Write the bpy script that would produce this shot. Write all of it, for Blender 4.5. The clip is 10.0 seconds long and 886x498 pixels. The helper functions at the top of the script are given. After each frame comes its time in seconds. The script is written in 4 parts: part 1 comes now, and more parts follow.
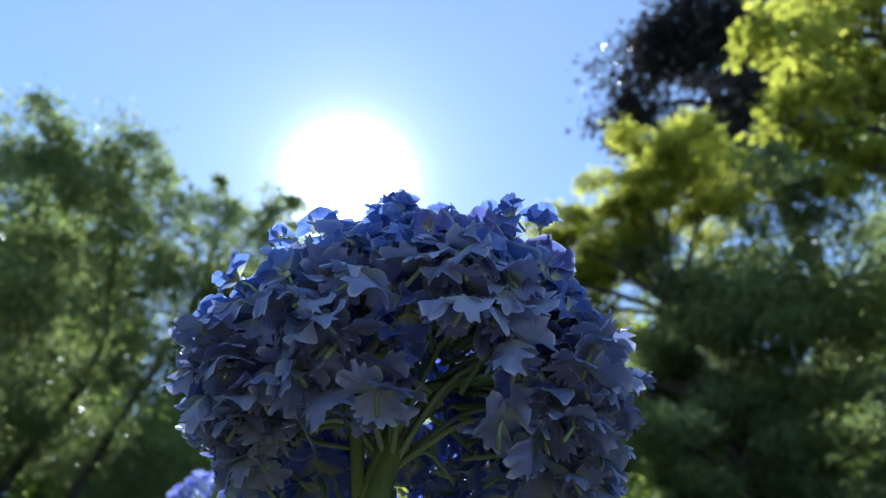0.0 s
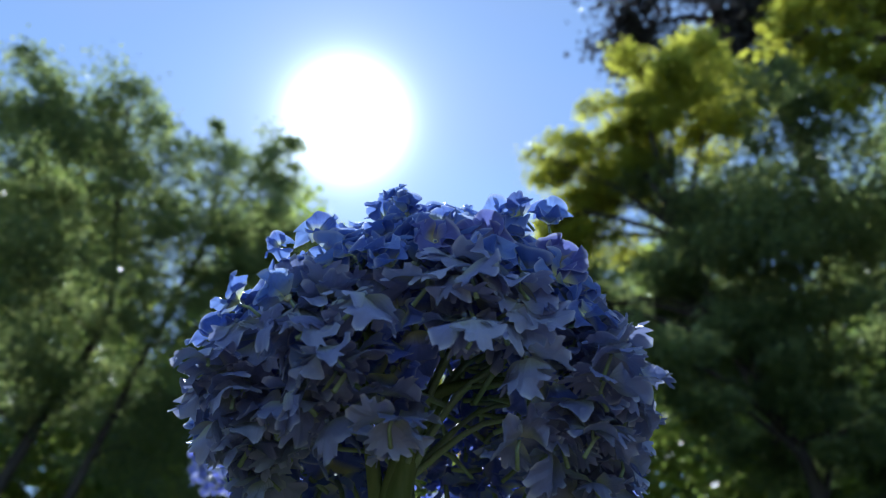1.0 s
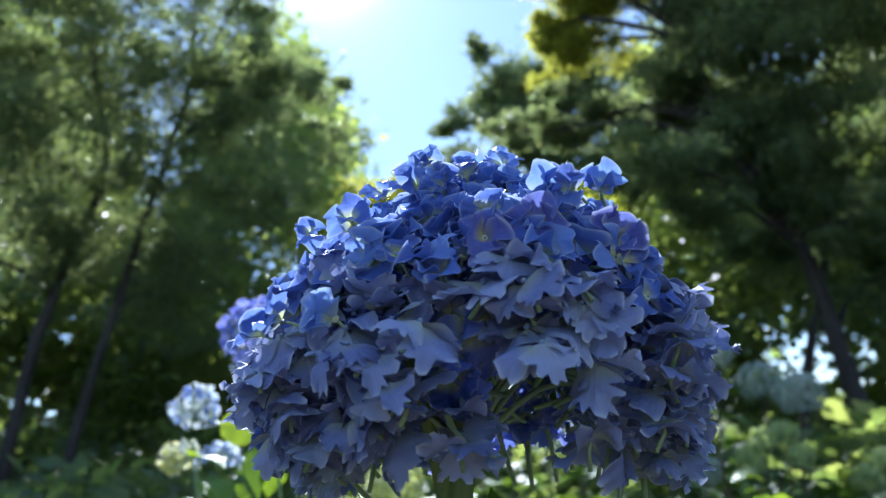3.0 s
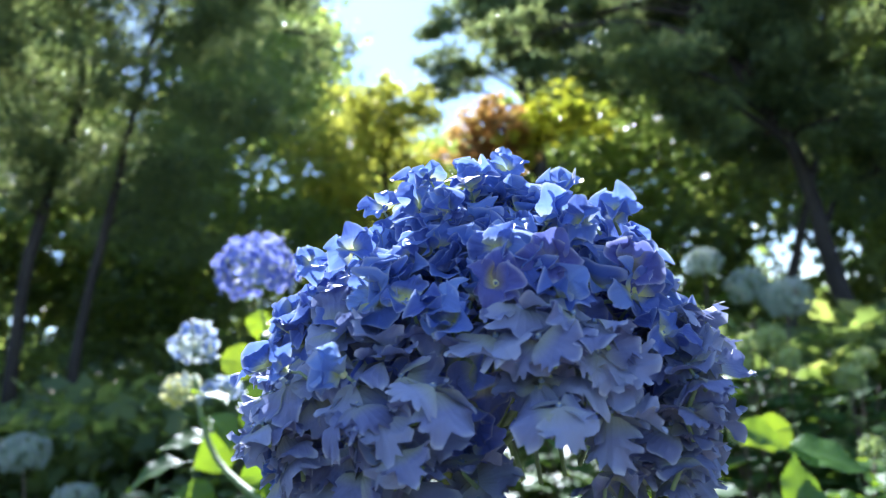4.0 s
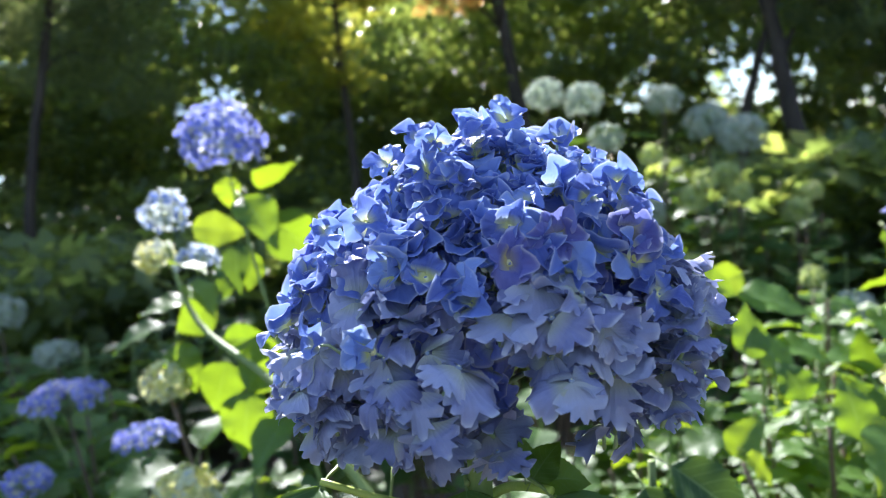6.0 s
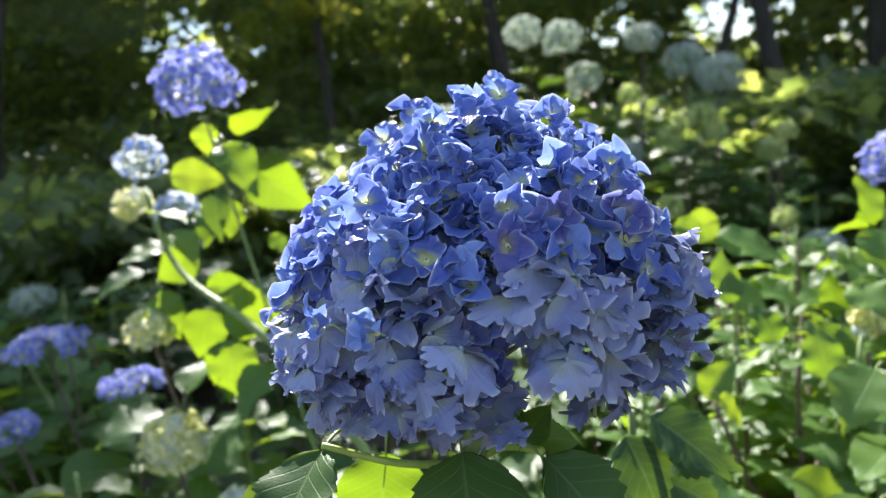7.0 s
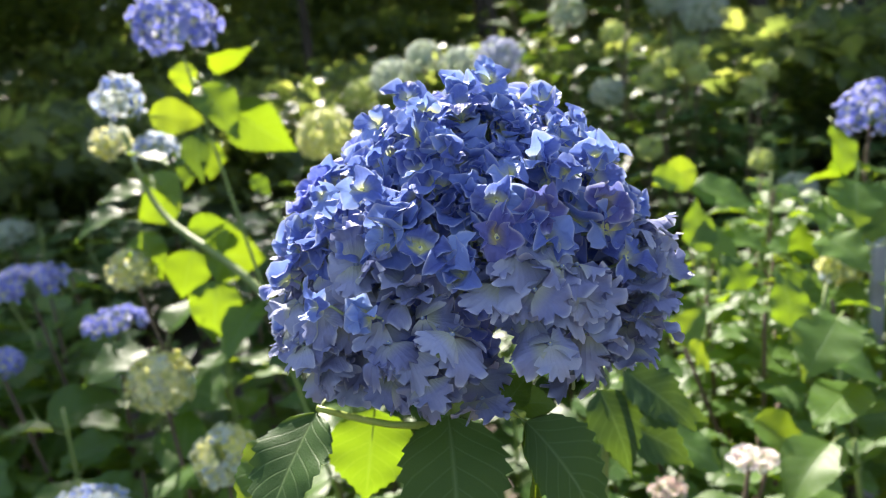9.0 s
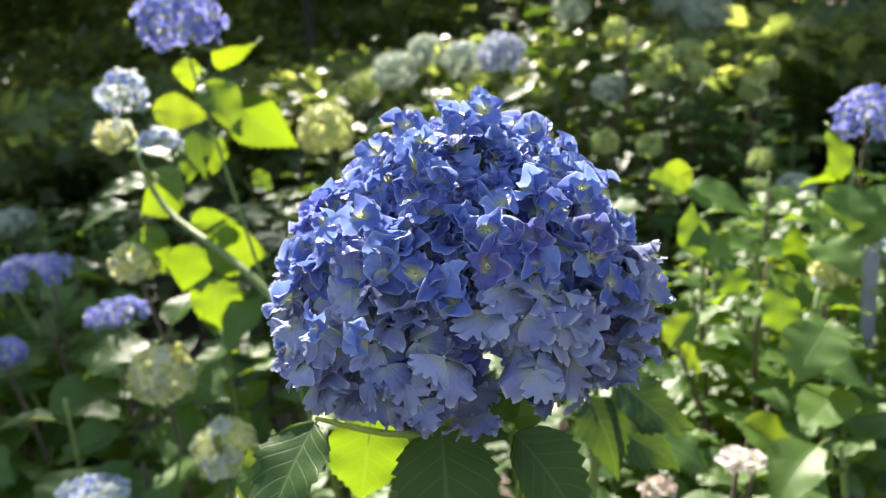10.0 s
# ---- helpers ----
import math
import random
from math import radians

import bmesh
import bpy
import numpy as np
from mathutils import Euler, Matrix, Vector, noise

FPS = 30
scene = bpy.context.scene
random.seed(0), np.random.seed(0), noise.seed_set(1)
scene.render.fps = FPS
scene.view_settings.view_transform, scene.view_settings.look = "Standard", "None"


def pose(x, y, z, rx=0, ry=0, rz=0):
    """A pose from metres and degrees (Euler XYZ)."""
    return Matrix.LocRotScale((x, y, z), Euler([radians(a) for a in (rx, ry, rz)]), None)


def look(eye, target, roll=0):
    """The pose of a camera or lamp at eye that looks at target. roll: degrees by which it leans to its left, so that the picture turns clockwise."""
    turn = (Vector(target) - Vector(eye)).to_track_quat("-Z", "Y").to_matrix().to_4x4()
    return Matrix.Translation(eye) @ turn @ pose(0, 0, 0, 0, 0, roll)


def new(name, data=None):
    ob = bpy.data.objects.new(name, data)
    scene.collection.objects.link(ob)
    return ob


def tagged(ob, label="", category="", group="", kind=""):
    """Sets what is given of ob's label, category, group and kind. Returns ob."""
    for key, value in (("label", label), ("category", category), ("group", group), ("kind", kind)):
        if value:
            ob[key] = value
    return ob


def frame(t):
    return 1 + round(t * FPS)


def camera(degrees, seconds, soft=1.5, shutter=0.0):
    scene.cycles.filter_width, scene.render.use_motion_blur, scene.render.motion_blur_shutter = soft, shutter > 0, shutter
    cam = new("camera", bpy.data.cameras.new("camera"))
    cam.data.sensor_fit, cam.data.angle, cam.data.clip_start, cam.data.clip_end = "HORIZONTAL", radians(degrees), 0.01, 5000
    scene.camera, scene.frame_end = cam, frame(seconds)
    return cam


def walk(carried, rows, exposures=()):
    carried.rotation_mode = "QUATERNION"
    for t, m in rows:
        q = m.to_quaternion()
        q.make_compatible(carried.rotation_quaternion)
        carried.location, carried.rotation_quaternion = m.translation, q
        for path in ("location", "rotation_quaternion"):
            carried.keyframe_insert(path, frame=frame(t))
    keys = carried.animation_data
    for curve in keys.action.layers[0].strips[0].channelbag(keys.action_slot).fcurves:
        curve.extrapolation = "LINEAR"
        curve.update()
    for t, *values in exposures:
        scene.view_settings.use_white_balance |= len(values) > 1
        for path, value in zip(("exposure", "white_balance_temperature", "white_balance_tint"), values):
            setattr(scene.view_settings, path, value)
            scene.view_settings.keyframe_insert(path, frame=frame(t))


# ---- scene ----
cam = camera(61.70, 10.0, soft=1.1)
PATH = [
    (0.0, pose(0.0024, -0.2732, 1.1368, 124.598, -3.139, -2.609)),
    (0.5, pose(0.0030, -0.2796, 1.1467, 122.204, -2.044, -1.747)),
    (1.0, pose(0.0008, -0.2765, 1.1630, 119.251, -0.817, -0.782)),
    (1.5, pose(-0.0018, -0.2794, 1.1764, 116.023, 0.435, 0.114)),
    (2.0, pose(-0.0047, -0.2723, 1.1912, 112.566, 1.646, 0.706)),
    (2.5, pose(-0.0096, -0.2804, 1.2016, 109.024, 2.836, 0.978)),
    (4.0, pose(-0.0138, -0.2781, 1.2566, 97.961, 5.662, 0.651)),
    (4.5, pose(-0.0160, -0.2828, 1.2706, 94.476, 6.456, 0.124)),
    (5.0, pose(-0.0182, -0.2852, 1.2807, 91.071, 7.067, -0.606)),
    (5.5, pose(-0.0218, -0.2879, 1.2896, 87.821, 7.406, -1.528)),
    (7.0, pose(-0.0307, -0.2963, 1.3137, 79.685, 7.727, -4.437)),
    (7.5, pose(-0.0328, -0.2968, 1.3177, 77.773, 7.621, -5.185)),
    (8.0, pose(-0.0340, -0.3009, 1.3207, 76.181, 7.352, -5.672)),
    (8.5, pose(-0.0340, -0.3043, 1.3270, 75.025, 7.086, -5.911)),
    (9.0, pose(-0.0334, -0.3055, 1.3340, 74.273, 6.755, -5.961)),
    (9.5, pose(-0.0320, -0.3105, 1.3430, 73.772, 6.373, -5.838)),
    (10.0, pose(-0.0306, -0.3159, 1.3496, 73.489, 5.936, -5.717)),
]
walk(cam, PATH, [
    (0.0, 1.75, 5250, 10), (1.0, 1.42, 5250, 9), (2.5, 1.72, 5250, 12), (4.0, 2.3, 5350, 14.5),
    (5.5, 2.42, 5750, 15), (7.5, 2.35, 6450, 14.5), (10.0, 2.32, 6850, 15)])
cam.data.dof.use_dof, cam.data.dof.focus_distance, cam.data.dof.aperture_fstop = True, 0.24, 13.0

# ---- light: clear afternoon sky, low sun ahead of the camera ----
SUN_AZ, SUN_EL = radians(-9.2), radians(38.6)
SUN_WAY = Vector((math.sin(SUN_AZ) * math.cos(SUN_EL), math.cos(SUN_AZ) * math.cos(SUN_EL), math.sin(SUN_EL)))


def link(tree, a, b):
    tree.links.new(a, b)


def node(tree, kind):
    return tree.nodes.new(kind)


def mixer(tree, mode="MIX"):
    n = node(tree, "ShaderNodeMix")
    n.data_type, n.blend_type = "RGBA", mode
    return n


def vector_op(tree, op):
    n = node(tree, "ShaderNodeVectorMath")
    n.operation = op
    return n


def maths(tree, op, a, b=None, c=None, clamp=False):
    n = node(tree, "ShaderNodeMath")
    n.operation, n.use_clamp = op, clamp
    for i, v in enumerate((a, b, c)):
        if v is None:
            continue
        if isinstance(v, (int, float)):
            n.inputs[i].default_value = v
        else:
            link(tree, v, n.inputs[i])
    return n.outputs[0]


def make_sky():
    world = bpy.data.worlds.new("sky")
    scene.world = world
    world.use_nodes = True
    tree = world.node_tree
    tree.nodes.clear()
    sky = node(tree, "ShaderNodeTexSky")
    sky.sky_type, sky.sun_disc, sky.sun_elevation, sky.sun_rotation = "NISHITA", False, SUN_EL, SUN_AZ
    sky.air_density, sky.dust_density, sky.ozone_density = 1.0, 0.08, 1.6
    coord = node(tree, "ShaderNodeTexCoord")
    # thin high cloud
    clouds = node(tree, "ShaderNodeTexNoise")
    clouds.inputs["Scale"].default_value, clouds.inputs["Detail"].default_value = 2.6, 8
    clouds.inputs["Distortion"].default_value = 0.6
    link(tree, coord.outputs["Generated"], clouds.inputs["Vector"])
    veil = maths(tree, "MULTIPLY_ADD", maths(tree, "SUBTRACT", clouds.outputs["Fac"], 0.45, clamp=True), CLOUD, 0.28, clamp=True)
    mix = mixer(tree)
    link(tree, veil, mix.inputs["Factor"])
    link(tree, sky.outputs[0], mix.inputs["A"])
    mix.inputs["B"].default_value = (2.45, 2.85, 3.4, 1)
    base = node(tree, "ShaderNodeBackground")
    link(tree, mix.outputs["Result"], base.inputs["Color"])
    base.inputs["Strength"].default_value = SKY
    # the bright aureole round the sun
    dot = vector_op(tree, "DOT_PRODUCT")
    norm = vector_op(tree, "NORMALIZE")
    link(tree, coord.outputs["Generated"], norm.inputs[0])
    link(tree, norm.outputs[0], dot.inputs[0])
    dot.inputs[1].default_value = SUN_WAY
    angle = maths(tree, "ARCCOSINE", maths(tree, "MINIMUM", dot.outputs["Value"], 0.99999))
    core = maths(tree, "EXPONENT", maths(tree, "MULTIPLY", maths(tree, "POWER", maths(tree, "DIVIDE", angle, radians(1.95)), 1.5), -1.0))
    wide = maths(tree, "EXPONENT", maths(tree, "DIVIDE", angle, -radians(3.0)))
    glow = maths(tree, "ADD", maths(tree, "MULTIPLY", core, AUREOLE), maths(tree, "MULTIPLY", wide, AUREOLE * 0.06))
    bright = node(tree, "ShaderNodeBackground")
    bright.inputs["Color"].default_value = (1.0, 0.98, 0.93, 1)
    link(tree, glow, bright.inputs["Strength"])
    both = node(tree, "ShaderNodeAddShader")
    link(tree, base.outputs[0], both.inputs[0])
    link(tree, bright.outputs[0], both.inputs[1])
    out = node(tree, "ShaderNodeOutputWorld")
    link(tree, both.outputs[0], out.inputs["Surface"])


SKY, AUREOLE, CLOUD = 0.068, 8.0, 1.2
make_sky()
sun = new("sun", bpy.data.lights.new("sun", "SUN"))
sun.data.energy, sun.data.angle, sun.data.color = 3.6, radians(0.53), (1.0, 0.95, 0.86)
sun.matrix_world = look((0, 0, 30), Vector((0, 0, 30)) - SUN_WAY)


# ---- materials ----
def material(name):
    m = bpy.data.materials.new(name)
    m.use_nodes = True
    m.node_tree.nodes.clear()
    return m, m.node_tree


def ramp(tree, fac, stops):
    r = node(tree, "ShaderNodeValToRGB")
    els = r.color_ramp.elements
    while len(els) < len(stops):
        els.new(0.5)
    for e, (p, c) in zip(els, stops):
        e.position, e.color = p, (*c, 1)
    if fac is not None:
        link(tree, fac, r.inputs[0])
    return r.outputs[0]


def blend(tree, fac, a, b, mode="MIX"):
    n = mixer(tree, mode)
    for sock, v in (("Factor", fac), ("A", a), ("B", b)):
        if isinstance(v, (int, float)):
            n.inputs[sock].default_value = v
        elif isinstance(v, tuple):
            n.inputs[sock].default_value = (*v, 1)
        else:
            link(tree, v, n.inputs[sock])
    return n.outputs["Result"]


def noise_tex(tree, scale, detail=3, space="Object", distortion=0.0):
    coord = node(tree, "ShaderNodeTexCoord")
    n = node(tree, "ShaderNodeTexNoise")
    n.inputs["Scale"].default_value, n.inputs["Detail"].default_value = scale, detail
    n.inputs["Distortion"].default_value = distortion
    link(tree, coord.outputs[space], n.inputs["Vector"])
    return n.outputs["Fac"]


def thin_surface(tree, colour, through_colour, share, rough, height=None, bump=0.2, gloss=0.5):
    """A thin sheet: reflects colour, lets through_colour pass."""
    top = node(tree, "ShaderNodeBsdfPrincipled")
    top.inputs["Roughness"].default_value = rough
    top.inputs["Specular IOR Level"].default_value = gloss
    back = node(tree, "ShaderNodeBsdfTranslucent")
    for v, sock in ((colour, top.inputs["Base Color"]), (through_colour, back.inputs["Color"])):
        link(tree, v, sock)
    if height is not None:
        b = node(tree, "ShaderNodeBump")
        b.inputs["Strength"].default_value, b.inputs["Distance"].default_value = bump, 0.001
        link(tree, height, b.inputs["Height"])
        link(tree, b.outputs[0], top.inputs["Normal"])
    mix = node(tree, "ShaderNodeMixShader")
    mix.inputs[0].default_value = share
    link(tree, top.outputs[0], mix.inputs[1])
    link(tree, back.outputs[0], mix.inputs[2])
    out = node(tree, "ShaderNodeOutputMaterial")
    link(tree, mix.outputs[0], out.inputs["Surface"])


def uv_parts(tree):
    uv = node(tree, "ShaderNodeUVMap")
    sep = node(tree, "ShaderNodeSeparateXYZ")
    link(tree, uv.outputs[0], sep.inputs[0])
    across = maths(tree, "ABSOLUTE", maths(tree, "SUBTRACT", sep.outputs[0], 0.5))
    return sep.outputs[0], sep.outputs[1], across


def sepal_material(name, tones, heart, per_piece=True, share=0.42, glow=0.0):
    """Petal-like sepals: tones vary from piece to piece, heart is the pale base by the eye."""
    m, tree = material(name)
    u, v, across = uv_parts(tree)
    if per_piece:
        rnd = node(tree, "ShaderNodeObjectInfo").outputs["Random"]
    else:
        rnd = node(tree, "ShaderNodeNewGeometry").outputs["Random Per Island"]
    tone = ramp(tree, rnd, [(0.0, tones[0]), (0.5, tones[1]), (1.0, tones[2])])
    mott = noise_tex(tree, 160, 4)
    tone = blend(tree, maths(tree, "MULTIPLY", maths(tree, "SUBTRACT", mott, 0.35, clamp=True), 0.9, clamp=True), tone, tones[2])
    # pale rim: the highlight along lit sepal margins, put into the colour
    rim = maths(tree, "POWER", maths(tree, "SQRT", maths(tree, "ADD", maths(tree, "POWER", maths(tree, "MULTIPLY", across, 2.0), 2.0),
                                                                     maths(tree, "POWER", maths(tree, "ABSOLUTE", maths(tree, "SUBTRACT", maths(tree, "MULTIPLY", v, 2.0), 1.0)), 2.0))), 15.0, clamp=True)
    tone = blend(tree, maths(tree, "MULTIPLY", rim, 0.85), tone, tuple(0.45 * c + 0.40 for c in tones[2]))
    near = maths(tree, "MULTIPLY", maths(tree, "SUBTRACT", 0.50, v, clamp=True), 3.0, clamp=True)
    near = maths(tree, "MULTIPLY", near, maths(tree, "ADD", 0.35, maths(tree, "FRACT", maths(tree, "MULTIPLY", rnd, 7.31))), clamp=True)
    tone = blend(tree, near, tone, heart)
    # fine veins fanning out from the base
    fan = maths(tree, "DIVIDE", maths(tree, "SUBTRACT", u, 0.5), maths(tree, "ADD", v, 0.25))
    vein = maths(tree, "POWER", maths(tree, "ABSOLUTE", maths(tree, "SINE", maths(tree, "MULTIPLY", fan, 24.0))), 6.0)
    vein = maths(tree, "SUBTRACT", 1.0, vein)
    tone = blend(tree, maths(tree, "MULTIPLY", maths(tree, "SUBTRACT", 1.0, vein), 0.08), tone, tuple(min(1, c * 1.35 + 0.03) for c in tones[1]))
    deep = node(tree, "ShaderNodeGamma")
    deep.inputs["Gamma"].default_value = 1.12
    link(tree, blend(tree, glow, tone, (0.40, 0.62, 0.93)), deep.inputs["Color"])
    height = maths(tree, "ADD", maths(tree, "MULTIPLY", vein, 0.25), noise_tex(tree, 420, 3))
    thin_surface(tree, tone, deep.outputs[0], share, 0.52, height, 0.30, 0.35)
    return m


def leaf_material(name, tones, through_tones, per_piece=True, share=0.45, rough=0.45, veins=True, gloss=0.40):
    m, tree = material(name)
    if per_piece:
        rnd = node(tree, "ShaderNodeObjectInfo").outputs["Random"]
    else:
        rnd = node(tree, "ShaderNodeNewGeometry").outputs["Random Per Island"]
    tone = ramp(tree, rnd, [(0.0, tones[0]), (0.55, tones[1]), (1.0, tones[2])])
    glow = ramp(tree, rnd, [(0.0, through_tones[0]), (0.55, through_tones[1]), (1.0, through_tones[2])])
    height = None
    if veins:
        u, v, across = uv_parts(tree)
        blotch = noise_tex(tree, 30, 4)
        tone = blend(tree, maths(tree, "MULTIPLY", maths(tree, "SUBTRACT", blotch, 0.45, clamp=True), 1.6, clamp=True), tone, tones[2])
        rib = maths(tree, "SUBTRACT", 1.0, maths(tree, "MULTIPLY", across, 30.0, clamp=True), clamp=True)
        side = maths(tree, "FRACT", maths(tree, "SUBTRACT", maths(tree, "MULTIPLY", v, 8.0), maths(tree, "MULTIPLY", across, 4.6)))
        side = maths(tree, "SUBTRACT", 1.0, maths(tree, "MULTIPLY", maths(tree, "ABSOLUTE", maths(tree, "SUBTRACT", side, 0.5)), 11.0, clamp=True), clamp=True)
        lines = maths(tree, "MAXIMUM", rib, maths(tree, "MULTIPLY", side, 0.6))
        tone = blend(tree, maths(tree, "MULTIPLY", lines, 0.55), tone, (0.22, 0.31, 0.13))
        glow = blend(tree, maths(tree, "MULTIPLY", lines, 0.35), glow, (0.22, 0.36, 0.03))
        height = maths(tree, "SUBTRACT", maths(tree, "MULTIPLY", noise_tex(tree, 90, 4), 0.7), lines)
    thin_surface(tree, tone, glow, share, rough, height, 0.28, gloss)
    return m


def plain_material(name, stops, scale, rough=0.8, bump=0.4, stretch=(1, 1, 1), dist=0.01):
    m, tree = material(name)
    coord = node(tree, "ShaderNodeTexCoord")
    mapping = node(tree, "ShaderNodeMapping")
    mapping.inputs["Scale"].default_value = stretch
    link(tree, coord.outputs["Object"], mapping.inputs["Vector"])
    facs = []
    for s in (scale, scale * 6.3):
        n = node(tree, "ShaderNodeTexNoise")
        n.inputs["Scale"].default_value, n.inputs["Detail"].default_value = s, 6
        link(tree, mapping.outputs[0], n.inputs["Vector"])
        facs.append(n.outputs["Fac"])
    fac = maths(tree, "ADD", maths(tree, "MULTIPLY", facs[0], 0.6), maths(tree, "MULTIPLY", facs[1], 0.4))
    p = node(tree, "ShaderNodeBsdfPrincipled")
    p.inputs["Roughness"].default_value = rough
    link(tree, ramp(tree, fac, stops), p.inputs["Base Color"])
    b = node(tree, "ShaderNodeBump")
    b.inputs["Strength"].default_value, b.inputs["Distance"].default_value = bump, dist
    link(tree, fac, b.inputs["Height"])
    link(tree, b.outputs[0], p.inputs["Normal"])
    out = node(tree, "ShaderNodeOutputMaterial")
    link(tree, p.outputs[0], out.inputs["Surface"])
    return m


BLUE = sepal_material("blue_sepal", ((0.078, 0.10, 0.37), (0.124, 0.185, 0.54), (0.275, 0.38, 0.72)), (0.70, 0.70, 0.26), share=0.36, glow=0.18)
# violet sepals, with the shadow on the open florets darkened into the tones
INDIGO_SHADED = sepal_material("shaded_indigo_sepal", ((0.085, 0.085, 0.30), (0.12, 0.125, 0.40), (0.20, 0.22, 0.54)), (0.55, 0.48, 0.22), share=0.30, glow=0.08)
# paler sepal undersides, the grey of the shade low down put into the colour
LAVENDER = sepal_material("lavender_sepal", ((0.165, 0.185, 0.38), (0.25, 0.275, 0.48), (0.37, 0.40, 0.57)), (0.40, 0.42, 0.34), share=0.24, glow=0.10)
BLUE_JOINED = sepal_material("blue_sepal_inner", ((0.10, 0.14, 0.52), (0.15, 0.20, 0.62), (0.28, 0.33, 0.70)), (0.74, 0.76, 0.34), per_piece=False, share=0.42)
BLUE_FAR = sepal_material("violet_blue_sepal", ((0.12, 0.14, 0.56), (0.18, 0.21, 0.66), (0.34, 0.38, 0.76)), (0.6, 0.62, 0.5))
PALE_BLUE = sepal_material("pale_blue_sepal", ((0.16, 0.25, 0.66), (0.38, 0.48, 0.74), (0.68, 0.72, 0.66)), (0.70, 0.72, 0.40))
YELLOW = sepal_material("yellow_green_sepal", ((0.50, 0.56, 0.12), (0.60, 0.64, 0.18), (0.68, 0.68, 0.30)), (0.5, 0.56, 0.12))
CREAM = sepal_material("cream_green_sepal", ((0.30, 0.42, 0.78), (0.74, 0.72, 0.16), (0.84, 0.81, 0.42)), (0.60, 0.64, 0.22))
LIME = sepal_material("lime_sepal", ((0.30, 0.40, 0.06), (0.38, 0.47, 0.08), (0.48, 0.54, 0.14)), (0.4, 0.5, 0.1), per_piece=False)
WHITE = sepal_material("greenish_white_sepal", ((0.26, 0.35, 0.26), (0.34, 0.42, 0.32), (0.44, 0.48, 0.40)), (0.5, 0.6, 0.35), per_piece=False)
SLATE = sepal_material("slate_blue_sepal", ((0.20, 0.24, 0.48), (0.28, 0.32, 0.52), (0.42, 0.44, 0.56)), (0.4, 0.45, 0.4), per_piece=False)
PINK = sepal_material("pink_white_sepal", ((0.80, 0.48, 0.55), (0.85, 0.74, 0.72), (0.88, 0.84, 0.80)), (0.8, 0.7, 0.5))
FADED = sepal_material("faded_pink_sepal", ((0.42, 0.40, 0.28), (0.50, 0.46, 0.34), (0.56, 0.34, 0.34)), (0.5, 0.42, 0.25))
EYE = plain_material("cream_eye", [(0.35, (0.62, 0.60, 0.22)), (0.65, (0.78, 0.77, 0.50))], 500, 0.6, 0.2, dist=0.0005)
EYE_BLUE = plain_material("blue_eye_tip", [(0.35, (0.10, 0.16, 0.34)), (0.65, (0.30, 0.36, 0.40))], 600, 0.5, 0.2, dist=0.0005)
STALK = plain_material("pale_stalk", [(0.35, (0.24, 0.34, 0.12)), (0.65, (0.34, 0.42, 0.28))], 200, 0.55, 0.2, dist=0.0005)
# glow of stalks lit from behind, put into an opaque yellow-green
BACKLIT_STALK = plain_material("backlit_green_stalk", [(0.35, (0.34, 0.44, 0.06)), (0.65, (0.46, 0.54, 0.12))], 120, 0.45, 0.2, (1, 1, 0.2), 0.0005)
STEM = plain_material("green_stem", [(0.35, (0.13, 0.20, 0.05)), (0.65, (0.24, 0.30, 0.09))], 90, 0.55, 0.3, (1, 1, 0.2), 0.001)
WOODY = plain_material("woody_stem", [(0.35, (0.07, 0.045, 0.03)), (0.65, (0.17, 0.12, 0.085))], 60, 0.85, 0.5, (1, 1, 0.2), 0.002)
LEAF = leaf_material("hydrangea_leaf", ((0.045, 0.105, 0.022), (0.065, 0.145, 0.028), (0.10, 0.19, 0.045)),
                     ((0.20, 0.33, 0.010), (0.30, 0.44, 0.011), (0.40, 0.50, 0.014)))
# darker copy of LEAF: the shade on dim leaves is put into its colour
SHADED_LEAF = leaf_material("shaded_hydrangea_leaf", ((0.030, 0.070, 0.020), (0.042, 0.095, 0.024), (0.060, 0.125, 0.032)),
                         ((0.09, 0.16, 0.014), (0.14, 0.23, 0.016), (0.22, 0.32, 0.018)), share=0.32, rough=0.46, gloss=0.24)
MAPLE = leaf_material("maple_leaf", ((0.08, 0.12, 0.06), (0.105, 0.155, 0.07), (0.135, 0.19, 0.085)),
                      ((0.20, 0.27, 0.11), (0.34, 0.41, 0.14), (0.54, 0.58, 0.18)), False, 0.5, 0.42, False)
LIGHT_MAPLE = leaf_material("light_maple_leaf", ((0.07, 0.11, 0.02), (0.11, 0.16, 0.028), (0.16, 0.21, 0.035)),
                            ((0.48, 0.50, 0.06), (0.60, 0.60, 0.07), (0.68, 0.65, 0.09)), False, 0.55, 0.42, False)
DARK_LEAF = leaf_material("dark_purple_leaf", ((0.034, 0.036, 0.042), (0.046, 0.047, 0.054), (0.062, 0.062, 0.068)),
                          ((0.05, 0.045, 0.05), (0.075, 0.068, 0.07), (0.10, 0.09, 0.08)), False, 0.25, 0.35, False)
ORANGE_LEAF = leaf_material("orange_maple_leaf", ((0.20, 0.12, 0.05), (0.24, 0.15, 0.06), (0.26, 0.19, 0.07)),
                            ((0.58, 0.30, 0.08), (0.60, 0.36, 0.09), (0.60, 0.44, 0.10)), False, 0.5, 0.45, False)
